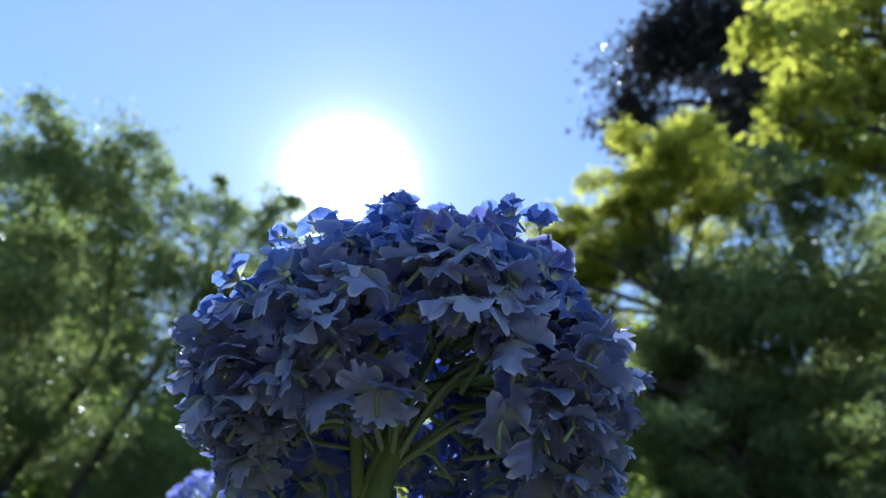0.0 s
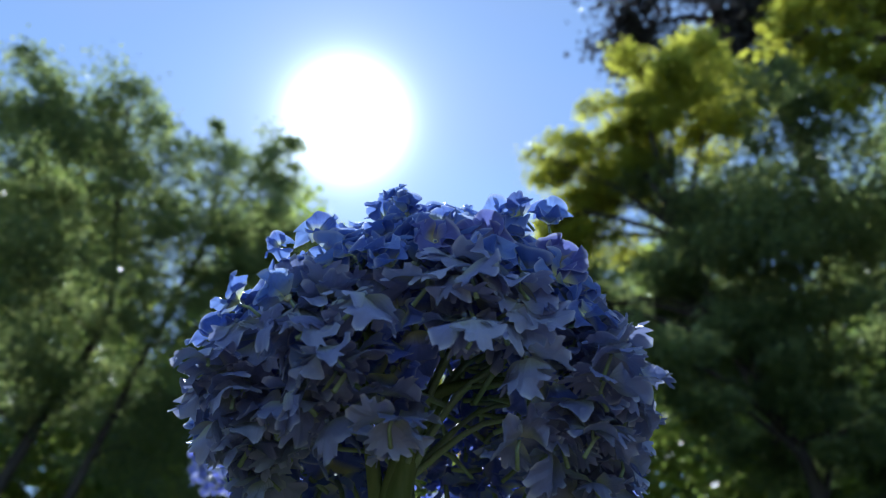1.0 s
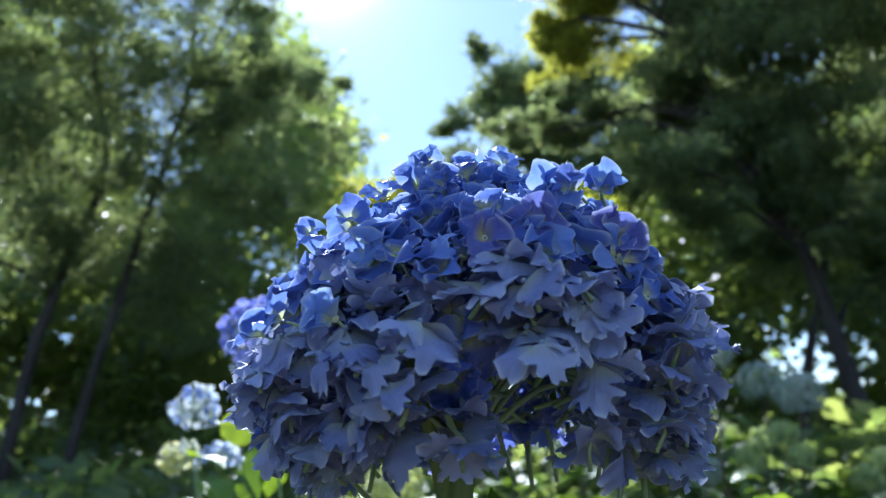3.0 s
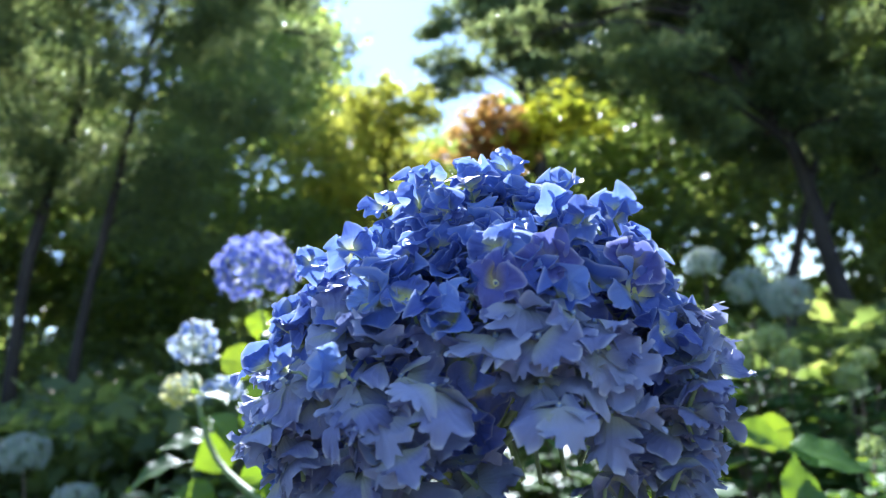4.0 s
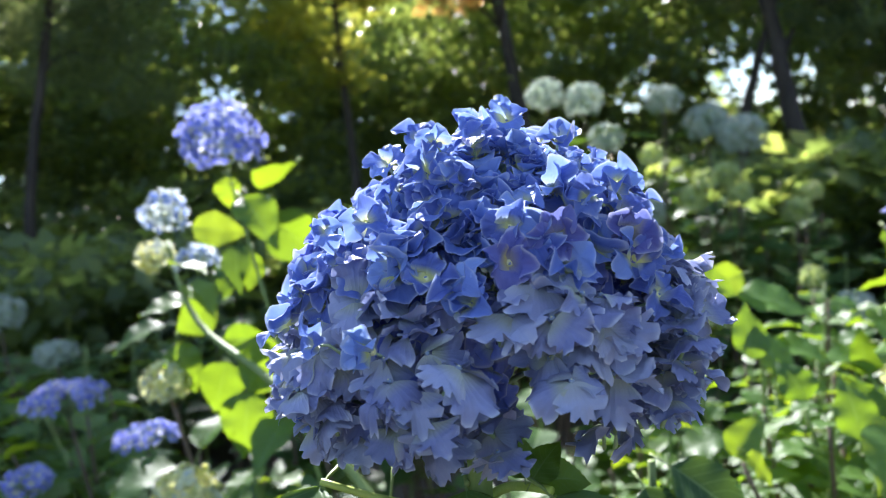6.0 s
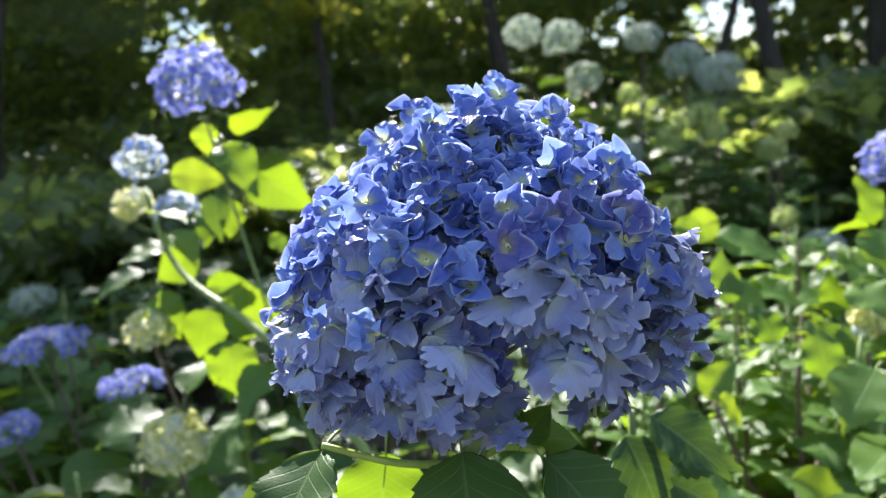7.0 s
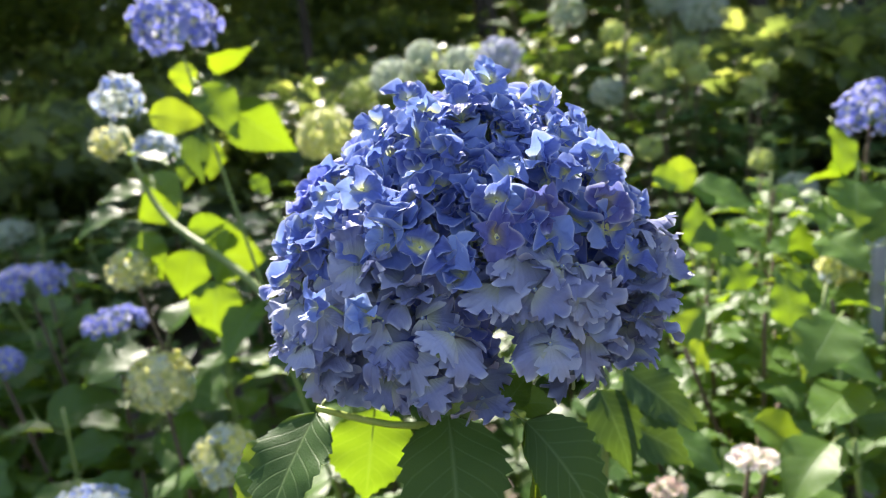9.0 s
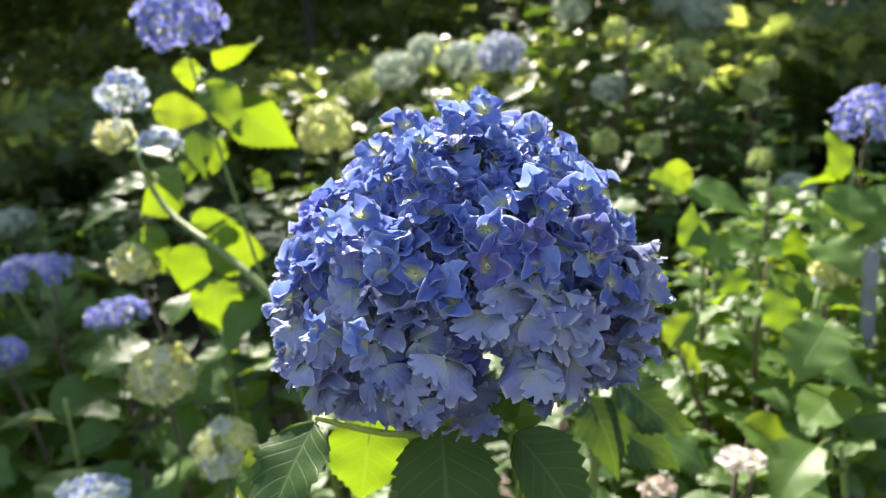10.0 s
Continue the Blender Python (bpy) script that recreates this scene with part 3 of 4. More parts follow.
# ---- trees ----
def leaf_cloud(name, places, ways, sizes, mat, seed, droop=0.35):
    """Very many small folded leaves, two triangles each."""
    g = np.random.default_rng(seed)
    n = len(places)
    nrm = g.normal(size=(n, 3)) * 0.62 + np.array([0, 0, 1.0])
    nrm /= np.linalg.norm(nrm, axis=1)[:, None]
    tip = ways + g.normal(size=(n, 3)) * 0.6 + np.array([0, 0, -droop])
    tip -= nrm * (tip * nrm).sum(1)[:, None]
    tip /= np.linalg.norm(tip, axis=1)[:, None] + 1e-9
    side = np.cross(nrm, tip)
    s = sizes[:, None]
    v = np.empty((n, 4, 3))
    v[:, 0] = places
    v[:, 1] = places + tip * 0.45 * s + side * 0.34 * s + nrm * 0.10 * s
    v[:, 2] = places + tip * s
    v[:, 3] = places + tip * 0.45 * s - side * 0.34 * s + nrm * 0.10 * s
    base = (np.arange(n) * 4)[:, None]
    tri = np.concatenate([base + np.array([0, 1, 2]), base + np.array([0, 2, 3])], 1).reshape(-1)
    me = bpy.data.meshes.new(name)
    me.vertices.add(4 * n)
    me.vertices.foreach_set("co", v.reshape(-1).astype(np.float32))
    me.loops.add(6 * n)
    me.loops.foreach_set("vertex_index", tri.astype(np.int32))
    me.polygons.add(2 * n)
    me.polygons.foreach_set("loop_start", (np.arange(2 * n) * 3).astype(np.int32))
    me.materials.append(mat)
    me.update(calc_edges=True)
    return me


def crown_points(blobs, per_blob, clumps, seed, flat=0.55):
    """Leaf places in clumps scattered through uneven balls of foliage."""
    g = np.random.default_rng(seed)
    places, ways, hubs = [], [], []
    for x, y, z, r in blobs:
        k = max(5, int(clumps * (r / 0.6) ** 1.6))
        n = max(8, int(per_blob * (r / 0.6) ** 2.2 / k))
        d = g.normal(size=(k, 3))
        d /= np.linalg.norm(d, axis=1)[:, None]
        hub = np.array([x, y, z]) + d * (r * g.uniform(0.25, 1.08, size=(k, 1))) * np.array([1, 1, 0.85])
        for h in hub:
            cr = r * g.uniform(0.16, 0.36)
            p = g.normal(size=(n, 3)) * np.array([cr, cr, cr * flat]) * 0.62
            places.append(h + p)
            ways.append(p / (np.linalg.norm(p, axis=1)[:, None] + 1e-9))
        hubs.append(hub)
    return np.concatenate(places), np.concatenate(ways), hubs


def tree(label, trunk, radius, blobs, mat, leaf, seed, per_blob=4200, clumps=26, second=None):
    root = new("tree")
    root.location = trunk[0]
    tagged(root, label, "tree", "trees round the garden")
    off = Vector(trunk[0])
    curve = bend([Vector(p) - off for p in trunk], 6)
    v, f = tube(curve, radius, radius * 0.35, 12)
    wob = [p + Vector((noise.noise(p * 4 + off), noise.noise(p * 4 - off), 0)) * radius * 0.35 for p in v]
    part("trunk", sheet_mesh("trunk", wob, f, [BARK]), root)
    groups = [(blobs, mat)] + ([second] if second else [])
    r = random.Random(seed)
    for n, (some, m) in enumerate(groups):
        places, ways, hubs = crown_points(some, per_blob, clumps, seed + n * 17)
        g = np.random.default_rng(seed + 5)
        sizes = leaf * g.uniform(0.6, 1.25, len(places))
        part("crown", leaf_cloud("crown", places - np.array(off), ways, sizes, m, seed + n), root)
        for (x, y, z, rad), hub in zip(some, hubs):
            goal = Vector((x, y, z)) - off
            start = min(curve[len(curve) // 3:], key=lambda p: (p - goal).length + 0.8 * max(0, p.z - goal.z + 0.3))
            mid = start.lerp(goal, 0.5) + Vector((r.uniform(-0.15, 0.15), r.uniform(-0.15, 0.15), 0.12))
            limb = bend([start, mid, goal], 5)
            pieces = [tube(limb, radius * 0.32, radius * 0.10, 7)]
            for h in list(hub)[:9]:
                e = Vector(h) - off
                s = limb[r.randrange(5, len(limb))]
                pieces.append(tube(bend([s, s.lerp(e, 0.5) + Vector((0, 0, 0.05)), e], 3), radius * 0.09, radius * 0.03, 5))
            bv, bf = joined(pieces)
            part("limb", sheet_mesh("limb", bv, bf, [BARK]), root)
    return root


tree("leafy green maple with a slanting dark trunk", [(-3.75, 5.8, -0.05), (-3.52, 5.75, 1.8), (-3.22, 5.72, 2.85), (-2.85, 5.6, 3.7), (-2.75, 5.1, 4.6)], 0.065,
     [(-3.32, 4.42, 5.1, 0.55), (-2.67, 4.68, 5.25, 0.5), (-3.01, 5.0, 4.65, 0.85), (-3.38, 5.23, 3.86, 0.95), (-3.07, 5.7, 3.15, 0.6),
      (-4.2, 5.2, 4.4, 1.0), (-4.4, 5.5, 3.1, 0.9)], MAPLE, 0.046, 11, per_blob=5600)
tree("slender green maple leaning over the flower beds", [(-3.4, 6.0, -0.05), (-3.15, 5.97, 1.54), (-2.81, 5.95, 2.73), (-2.6, 5.9, 3.4), (-2.2, 5.8, 4.6)], 0.055,
     [(-2.07, 5.56, 5.35, 0.4), (-1.66, 5.74, 5.25, 0.36), (-2.26, 5.42, 4.54, 0.72), (-1.38, 6.34, 5.08, 0.24), (-2.37, 5.76, 3.81, 0.65),
      (-1.96, 6.16, 4.48, 0.65), (-2.32, 6.04, 3.08, 0.5), (-2.15, 5.65, 5.75, 0.2), (-1.62, 5.6, 5.5, 0.3), (-1.1, 6.61, 4.9, 0.3), (-1.0, 6.84, 4.5, 0.34),
      (-1.97, 7.0, 3.94, 0.75), (-2.8, 7.0, 2.9, 0.7), (-1.38, 5.4, 4.5, 0.40), (-1.08, 5.5, 4.35, 0.28), (-1.62, 5.3, 4.2, 0.40)], MAPLE, 0.044, 12, per_blob=4400)
tree("broad green maple with a dark curved trunk", [(2.95, 4.9, -0.05), (2.86, 4.9, 0.5), (2.79, 5.0, 1.3), (2.63, 4.98, 2.35), (2.3, 4.95, 3.05), (2.0, 4.9, 4.2)], 0.085,
     [(2.2, 4.89, 4.43, 0.72), (2.0, 5.36, 3.72, 0.6), (2.56, 4.87, 3.0, 0.45), (2.12, 5.9, 3.7, 0.6), (2.98, 5.61, 3.53, 0.7), (2.72, 6.0, 2.75, 0.4), (2.35, 4.65, 3.2, 0.45), (2.05, 5.0, 3.95, 0.5), (2.5, 5.2, 3.6, 0.5), (2.75, 4.6, 2.55, 0.36), (3.1, 4.8, 2.2, 0.34),
      (1.5, 4.4, 2.95, 0.38), (1.8, 4.5, 2.75, 0.36), (0.62, 5.2, 3.62, 0.26), (0.92, 5.2, 3.7, 0.33), (1.22, 5.3, 3.75, 0.33)],
     MAPLE, 0.045, 13,
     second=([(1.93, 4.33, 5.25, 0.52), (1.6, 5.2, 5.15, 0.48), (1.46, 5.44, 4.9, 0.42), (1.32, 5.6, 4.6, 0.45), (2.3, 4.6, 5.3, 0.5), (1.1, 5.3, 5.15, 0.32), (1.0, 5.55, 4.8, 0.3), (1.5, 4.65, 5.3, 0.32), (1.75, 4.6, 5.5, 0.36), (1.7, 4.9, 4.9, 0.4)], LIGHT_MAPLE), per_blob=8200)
tree("tall green tree behind the clearing", [(1.7, 10.2, -0.05), (1.5, 10.0, 4.0), (1.2, 9.8, 5.6)], 0.10,
     [(0.86, 9.5, 6.1, 0.6), (1.5, 9.8, 6.3, 0.8), (1.3, 9.6, 5.3, 0.7), (2.2, 9.8, 6.2, 0.9), (0.6, 9.8, 5.1, 0.4), (0.75, 9.5, 6.9, 0.3), (2.4, 9.9, 5.0, 0.8), (0.25, 9.3, 5.65, 0.30), (0.30, 9.4, 5.15, 0.35), (0.1, 9.4, 4.8, 0.3)], MAPLE, 0.085, 19, per_blob=2600)
tree("dense green tree with a dark upright trunk", [(2.78, 6.0, -0.05), (2.86, 6.0, 1.3), (3.0, 6.0, 1.85), (3.22, 5.8, 2.7), (3.1, 4.9, 4.2)], 0.055,
     [(2.69, 3.82, 4.6, 0.55), (2.74, 4.37, 3.78, 0.75), (3.11, 4.66, 4.05, 0.7), (3.56, 6.6, 3.3, 0.7), (3.8, 4.6, 3.3, 0.8), (3.9, 4.2, 4.6, 0.9)], MAPLE, 0.046, 14, per_blob=6500)
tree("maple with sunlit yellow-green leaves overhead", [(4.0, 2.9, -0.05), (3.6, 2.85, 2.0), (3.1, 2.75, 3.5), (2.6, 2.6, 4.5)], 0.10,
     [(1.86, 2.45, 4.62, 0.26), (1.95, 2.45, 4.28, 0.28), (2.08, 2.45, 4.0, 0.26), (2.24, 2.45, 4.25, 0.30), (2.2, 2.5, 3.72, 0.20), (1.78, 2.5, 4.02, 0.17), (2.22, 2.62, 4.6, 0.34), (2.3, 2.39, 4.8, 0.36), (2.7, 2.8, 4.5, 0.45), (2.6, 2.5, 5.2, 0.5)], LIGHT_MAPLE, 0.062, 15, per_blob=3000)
tree("tall tree with dark purplish foliage", [(5.3, 7.4, -0.05), (5.2, 7.3, 4.0), (4.4, 7.0, 7.0), (3.4, 6.6, 9.0)], 0.18,
     [(2.93, 6.39, 9.3, 0.95), (2.55, 7.19, 8.7, 0.6), (3.7, 5.9, 9.45, 1.0), (3.3, 7.0, 8.0, 0.8), (4.2, 6.5, 8.4, 1.1)], DARK_LEAF, 0.10, 16, per_blob=1500)
tree("small tree with fresh yellow-green foliage", [(-0.7, 8.8, -0.05), (-0.65, 8.7, 2.0), (-0.6, 8.5, 3.6)], 0.08,
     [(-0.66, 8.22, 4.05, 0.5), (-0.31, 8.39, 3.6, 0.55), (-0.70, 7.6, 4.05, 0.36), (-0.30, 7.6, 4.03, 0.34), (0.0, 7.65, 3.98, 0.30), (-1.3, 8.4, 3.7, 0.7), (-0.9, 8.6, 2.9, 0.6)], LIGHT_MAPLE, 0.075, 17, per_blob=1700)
tree("small maple turning orange among yellow-green leaves", [(1.1, 5.9, -0.05), (1.0, 5.7, 1.5), (0.75, 5.4, 2.7)], 0.045,
     [(0.86, 4.9, 2.72, 0.24), (1.12, 4.85, 2.83, 0.22), (0.70, 4.95, 2.74, 0.22), (1.0, 4.8, 2.88, 0.20), (0.80, 4.8, 2.90, 0.18)], YELLOW_LEAF, 0.082, 18, per_blob=1300, clumps=30,
     second=([(0.56, 5.2, 2.98, 0.22), (0.32, 5.3, 2.90, 0.2), (0.42, 5.3, 2.72, 0.24), (0.22, 5.3, 2.68, 0.18), (0.60, 5.2, 2.80, 0.2), (0.45, 5.1, 2.86, 0.26), (0.30, 5.1, 2.78, 0.22), (0.55, 5.1, 2.68, 0.2)], ORANGE_LEAF))


def woods(name, label, az0, az1, near, far, top, clumps, per, size, mat, seed, low=0.0, hole=None):
    """A belt of foliage at a distance round the garden; top gives its height in degrees by azimuth."""
    g = np.random.default_rng(seed)
    places, ways = [], []
    made = 0
    while made < clumps:
        az, d = g.uniform(az0, az1), g.uniform(near, far)
        el = low + (top(az) - low) * g.uniform(0, 1) ** 0.8
        if hole and ((az - hole[0]) / hole[2]) ** 2 + ((el - hole[1]) / hole[3]) ** 2 < 1:
            continue
        made += 1
        a = math.radians(az)
        h = np.array([d * math.sin(a), d * math.cos(a), 1.25 + d * math.tan(math.radians(el))])
        if h[2] < 0.1:
            h[2] = g.uniform(0.1, 1.0)
        cr = d * g.uniform(0.018, 0.045)
        p = g.normal(size=(per, 3)) * np.array([cr, cr, cr * 0.5]) * 0.7
        places.append(h + p)
        ways.append(p / (np.linalg.norm(p, axis=1)[:, None] + 1e-9))
    places, ways = np.concatenate(places), np.concatenate(ways)
    me = leaf_cloud(name, places, ways, size * g.uniform(0.6, 1.3, len(places)), mat, seed)
    return tagged(new(name, me), label, "woods", kind="stuff")


def front_top(az):
    if az < -5:
        return 26 + 8 * math.sin(az * 0.35)
    if az < 9:
        return 18.0 - 0.35 * (az + 5) * 0.5
    return 24 + 5 * math.sin(az * 0.4)


woods("woods", "distant shaded woodland foliage behind the garden", -62, 62, 10.5, 15, front_top, 2150, 62, 0.16, WOODS, 31, low=-5, hole=(26.4, 4.4, 3.2, 2.1))
woods("woods", "dense dim woodland further off", -62, 62, 16, 22, lambda az: front_top(az) - 2, 1250, 60, 0.42, WOODS, 33, low=-4, hole=(26.4, 4.4, 4.2, 3.2))
woods("undergrowth", "low shaded undergrowth beneath the trees", -60, 60, 3.3, 9.5, lambda az: -1.2, 2600, 46, 0.12, WOODS, 34, low=-15)
woods("undergrowth", "shrubs along the edge of the wood", -60, 8, 9.6, 12.5, lambda az: 2.5, 420, 46, 0.16, WOODS, 35, low=-4.5)
# unseen belt, added behind and beside the view to block low sky light
woods("woods", "unseen foliage belt added to close off low sky light", 62, 298, 9, 15, lambda az: 11 + 3 * math.sin(az * 0.2), 500, 50, 0.32, WOODS, 32, low=-5)


# ---- the near blue hydrangea ----
CENTRE = Vector((-0.005, -0.022, 1.250))


def head_radius(w):
    """How far the near flower head reaches in a direction: a lumpy, slightly peaked dome."""
    out = math.sqrt((w.x / (0.075 if w.x > 0 else 0.0705 if w.z > 0.1 else 0.0770)) ** 2 + (w.y / 0.077) ** 2)
    full = max(0.0, min(1.0, 0.5 + 1.4 * w.y))
    p, c = (1.46 + 0.42 * full, 0.0620) if w.z > 0 else (2.5, 0.041 + 0.020 * max(0.0, min(1.0, 2.6 * w.x)))
    r = 1.0 / (out ** p + (abs(w.z) / c) ** p) ** (1 / p)
    r *= 1 + max(0.0, min(1.0, w.z * 3 - 1.0)) * 0.12 * max(-0.5, min(0.35, w.x - 0.12))
    r *= 1 - 0.075 * max(0.0, -w.y) * max(0.0, 1 - 2.2 * max(0.0, w.x)) * max(0.0, min(1.0, w.z * 3 - 0.6)) * max(0.0, min(1.0, (0.93 - w.z) * 5))
    r *= 1 + 0.09 * noise.noise(w * 2.8 + Vector((3.1, 0.4, 7.7)))
    return r


def near_hydrangea():
    plant = plant_at(-0.03, 0.03, "tall hydrangea with one large blue mophead flower in full bloom")
    loc = Local(plant)
    # stem and the branches inside the head
    curve = bend([loc(p) for p in ((-0.06, 0.06, 0.0), (-0.05, 0.03, 0.55), (-0.025, -0.012, 1.0), (-0.016, -0.024, 1.17), (-0.008, -0.024, 1.228))], 6)
    v, f = tube(curve, 0.0065, 0.0042, 10)
    part("stem", sheet_mesh("stem", v, f, [STEM]), plant)
    ways = dome_ways(26, -0.55, 5)
    for w in ways:
        a = loc(CENTRE + Vector((-0.004, 0, -0.034 + 0.025 * max(0, w.z))))
        e = loc(CENTRE + w * head_radius(w) * 0.66)
        m = a.lerp(e, 0.5) + Vector((0, 0, 0.010))
        v, f = tube(bend([a, m, e], 4), 0.0013, 0.0008, 6)
        part("branch", sheet_mesh("branch", v, f, [STALK]), plant)
    for way in (((-0.0165, -0.024, 1.205), (-0.006, -0.026, 1.238), (0.006, -0.028, 1.247), (0.030, -0.034, 1.248)),
                ((-0.0165, -0.024, 1.200), (-0.022, -0.022, 1.230), (-0.030, -0.018, 1.262)),
                ((-0.0165, -0.024, 1.208), (-0.004, -0.010, 1.236), (0.012, 0.012, 1.270))):
        v, f = tube(bend([loc(p) for p in way], 5), 0.0030, 0.0016, 8)
        part("branch", sheet_mesh("branch", v, f, [STEM]), plant)
    # florets turned to the light at known places, then the rest of the dome
    shown = [((0.012, -0.023, 1.3165), (0.0, -0.90, 0.44), 0.88), ((-0.040, -0.058, 1.2890), (0.12, -0.90, 0.42), 0.86), ((-0.0195, -0.045, 1.3020), (-0.02, -0.90, 0.42), 0.86),
             ((-0.0545, -0.052, 1.2880), (0.05, -0.90, 0.40), 0.62), ((0.0150, -0.075, 1.2775), (-0.05, -1.0, 0.08), 0.94), ((-0.0005, -0.083, 1.2730), (0.05, -1.0, 0.12), 0.92),
             ((0.0385, -0.067, 1.2755), (0.20, -1.0, 0.08), 0.94), ((0.0370, -0.066, 1.2905), (0.15, -0.85, 0.50), 0.82), ((0.0270, -0.074, 1.2885), (-0.45, -0.80, 0.35), 0.72),
             ((0.0020, -0.076, 1.2825), (-0.30, -0.85, 0.36), 0.82), ((-0.0105, -0.060, 1.2975), (0.20, -0.85, 0.45), 0.72), ((-0.0150, -0.046, 1.3110), (0.0, -0.80, 0.55), 0.68), ((-0.0200, -0.022, 1.3135), (0.0, -0.60, 0.80), 0.86),
             ((-0.0320, -0.030, 1.3060), (-0.10, -0.60, 0.80), 0.80), ((0.0280, -0.030, 1.3070), (0.15, -0.60, 0.80), 0.84)]
    taken = []
    for p, nrm, size in shown:
        p = Vector(p)
        taken.append((p, 0.0088 * size))
        big_floret(plant, loc(p), nrm, (rng.uniform(-0.3, 0.3), 0, 1), size, 42 if size > 0.9 else 58, OPEN if size > 0.9 else CUPPED)
    notch = Vector((0.010, -0.088, 1.224))
    rest = []
    for w in dome_ways(540, -0.74, 21):
        p = CENTRE + w * head_radius(w) * (rng.uniform(0.82, 1.0) if w.z > 0.2 else rng.uniform(0.84, 1.04))
        if any((p - q).length < d for q, d in taken) or (p - notch).length < 0.020:
            continue
        # the head is hollow underneath, round the stem
        if w.z < -0.1 and (math.hypot(p.x - CENTRE.x, p.y - CENTRE.y) < 0.050 or w.y > 0.3 and w.z < -0.4):
            continue
        if p.y < -0.05 and p.z < (1.236 if abs(p.x - 0.010) < 0.013 else 1.2145):
            continue
        jit = Vector((rng.uniform(-1, 1), rng.uniform(-1, 1), rng.uniform(-1, 1)))
        aim = Vector((rng.uniform(-1, 1), rng.uniform(-1, 1), rng.uniform(-1, 1)))
        if rng.random() < min(0.95, 2.4 * (0.40 - w.z)):
            # low on the head the florets look up and let their sepals hang like awnings
            spec = (loc(p), w * 0.34 + jit * 0.48 + Vector((0, 0, 0.95)), aim, rng.uniform(0.82, 1.18), rng.uniform(-44, 16), AWNING)
        else:
            spec = (loc(p), w * 0.9 + jit * 0.58 + Vector((0, -0.10, 0.34)), aim, rng.uniform(0.80, 1.08) * (1.0 if w.z < 0.62 else 0.9), rng.uniform(40, 80), CUPPED)
        if w.y < 0.15:
            big_floret(plant, *spec)
        else:
            rest.append(spec)
    # smaller florets crowding the crown
    for w in dome_ways(46, 0.5, 29):
        p = CENTRE + w * head_radius(w) * rng.uniform(0.82, 0.92)
        if any((p - q).length < 0.5 * d for q, d in taken):
            continue
        jit = Vector((rng.uniform(-1, 1), rng.uniform(-1, 1), rng.uniform(-1, 1)))
        big_floret(plant, loc(p), w + jit * 0.4 + Vector((0, -0.3, 0)), jit, rng.uniform(0.74, 0.92), rng.uniform(40, 70), CUPPED)
    # a second, sunken layer that closes the gaps between the outer florets
    for w in dome_ways(150, -0.34, 23):
        p = CENTRE + w * head_radius(w) * rng.uniform(0.66, 0.76)
        if (p - notch).length < 0.024 or w.z < 0 and math.hypot(p.x - CENTRE.x, p.y - CENTRE.y) < 0.040:
            continue
        nrm = w + Vector((rng.uniform(-0.5, 0.5), rng.uniform(-0.5, 0.5), rng.uniform(-0.3, 0.6)))
        rest.append((loc(p), nrm, Vector((rng.uniform(-1, 1), rng.uniform(-1, 1), rng.uniform(-1, 1))), rng.uniform(0.80, 1.0), rng.uniform(4, 30), CUPPED))
    joined_florets(plant, rest)
    # leaves close under the head, then lower pairs
    for p, tip, nrm, size, dark in (((-0.0200, -0.030, 1.186), (-0.05, -0.62, -0.62), (0.08, -0.62, 0.66), 0.064, True),
                              ((0.0110, -0.036, 1.181), (0.66, -0.60, -0.42), (0.42, -0.50, 0.74), 0.060, True),
                              ((-0.0740, -0.022, 1.192), (-0.42, -0.66, -0.58), (-0.25, -0.35, 0.85), 0.056, True),
                              ((-0.054, 0.046, 1.156), (-0.22, -0.05, -0.97), (0.05, -1.0, 0.22), 0.056, False),
                              ((-0.088, -0.012, 1.178), (-0.5, -0.5, -0.7), (-0.35, -0.35, 0.85), 0.045, False),
                              ((-0.060, -0.01, 1.00), (-0.6, -0.7, -0.3), (-0.2, -0.2, 0.95), 0.10, False),
                              ((0.030, -0.01, 0.99), (0.7, -0.5, -0.3), (0.2, -0.2, 0.95), 0.10, False),
                              ((-0.03, 0.04, 0.97), (-0.2, 0.9, -0.2), (0.0, 0.3, 0.95), 0.12, False)):
        # leaves under the head take the darkened material for its shade
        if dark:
            part("leaf", rng.choice(LEAVES_SHADED), plant, facing(loc(p), nrm, tip, size), "shade-darkened toothed leaf with a pale midrib")
        else:
            add_leaf(plant, loc(p), tip, nrm, size)
    # leaf stalks spreading from the stem under the head
    for end, mat, r in (((-0.0195, -0.028, 1.188), STEM, 0.0015), ((0.0105, -0.034, 1.183), BACKLIT_STALK, 0.0022), ((-0.0735, -0.021, 1.194), BACKLIT_STALK, 0.0018)):
        v, f = tube(bend([loc((-0.0165, -0.020, 1.176)), loc(((end[0] - 0.0165) / 2, -0.020, 1.181)), loc(end)], 4), r, r * 0.75, 7)
        part("leaf_stalk", sheet_mesh("leaf_stalk", v, f, [mat]), plant)
    # young leaves unfolding beside the stem; the last, added, stands in for a leaf's sunlit edge
    for p, tip, nrm, size in (((0.0040, -0.030, 1.186), (0.35, -0.25, 0.9), (-0.45, -0.75, 0.45), 0.018), ((0.0070, -0.028, 1.185), (0.75, -0.35, 0.45), (0.1, -0.65, 0.75), 0.022),
                              ((0.0020, -0.026, 1.186), (-0.2, 0.2, 0.95), (0.3, -0.9, 0.2), 0.020), ((0.0105, -0.030, 1.180), (0.42, -0.55, -0.72), (0.88, -0.25, 0.30), 0.046)):
        add_leaf(plant, loc(p), tip, nrm, size)
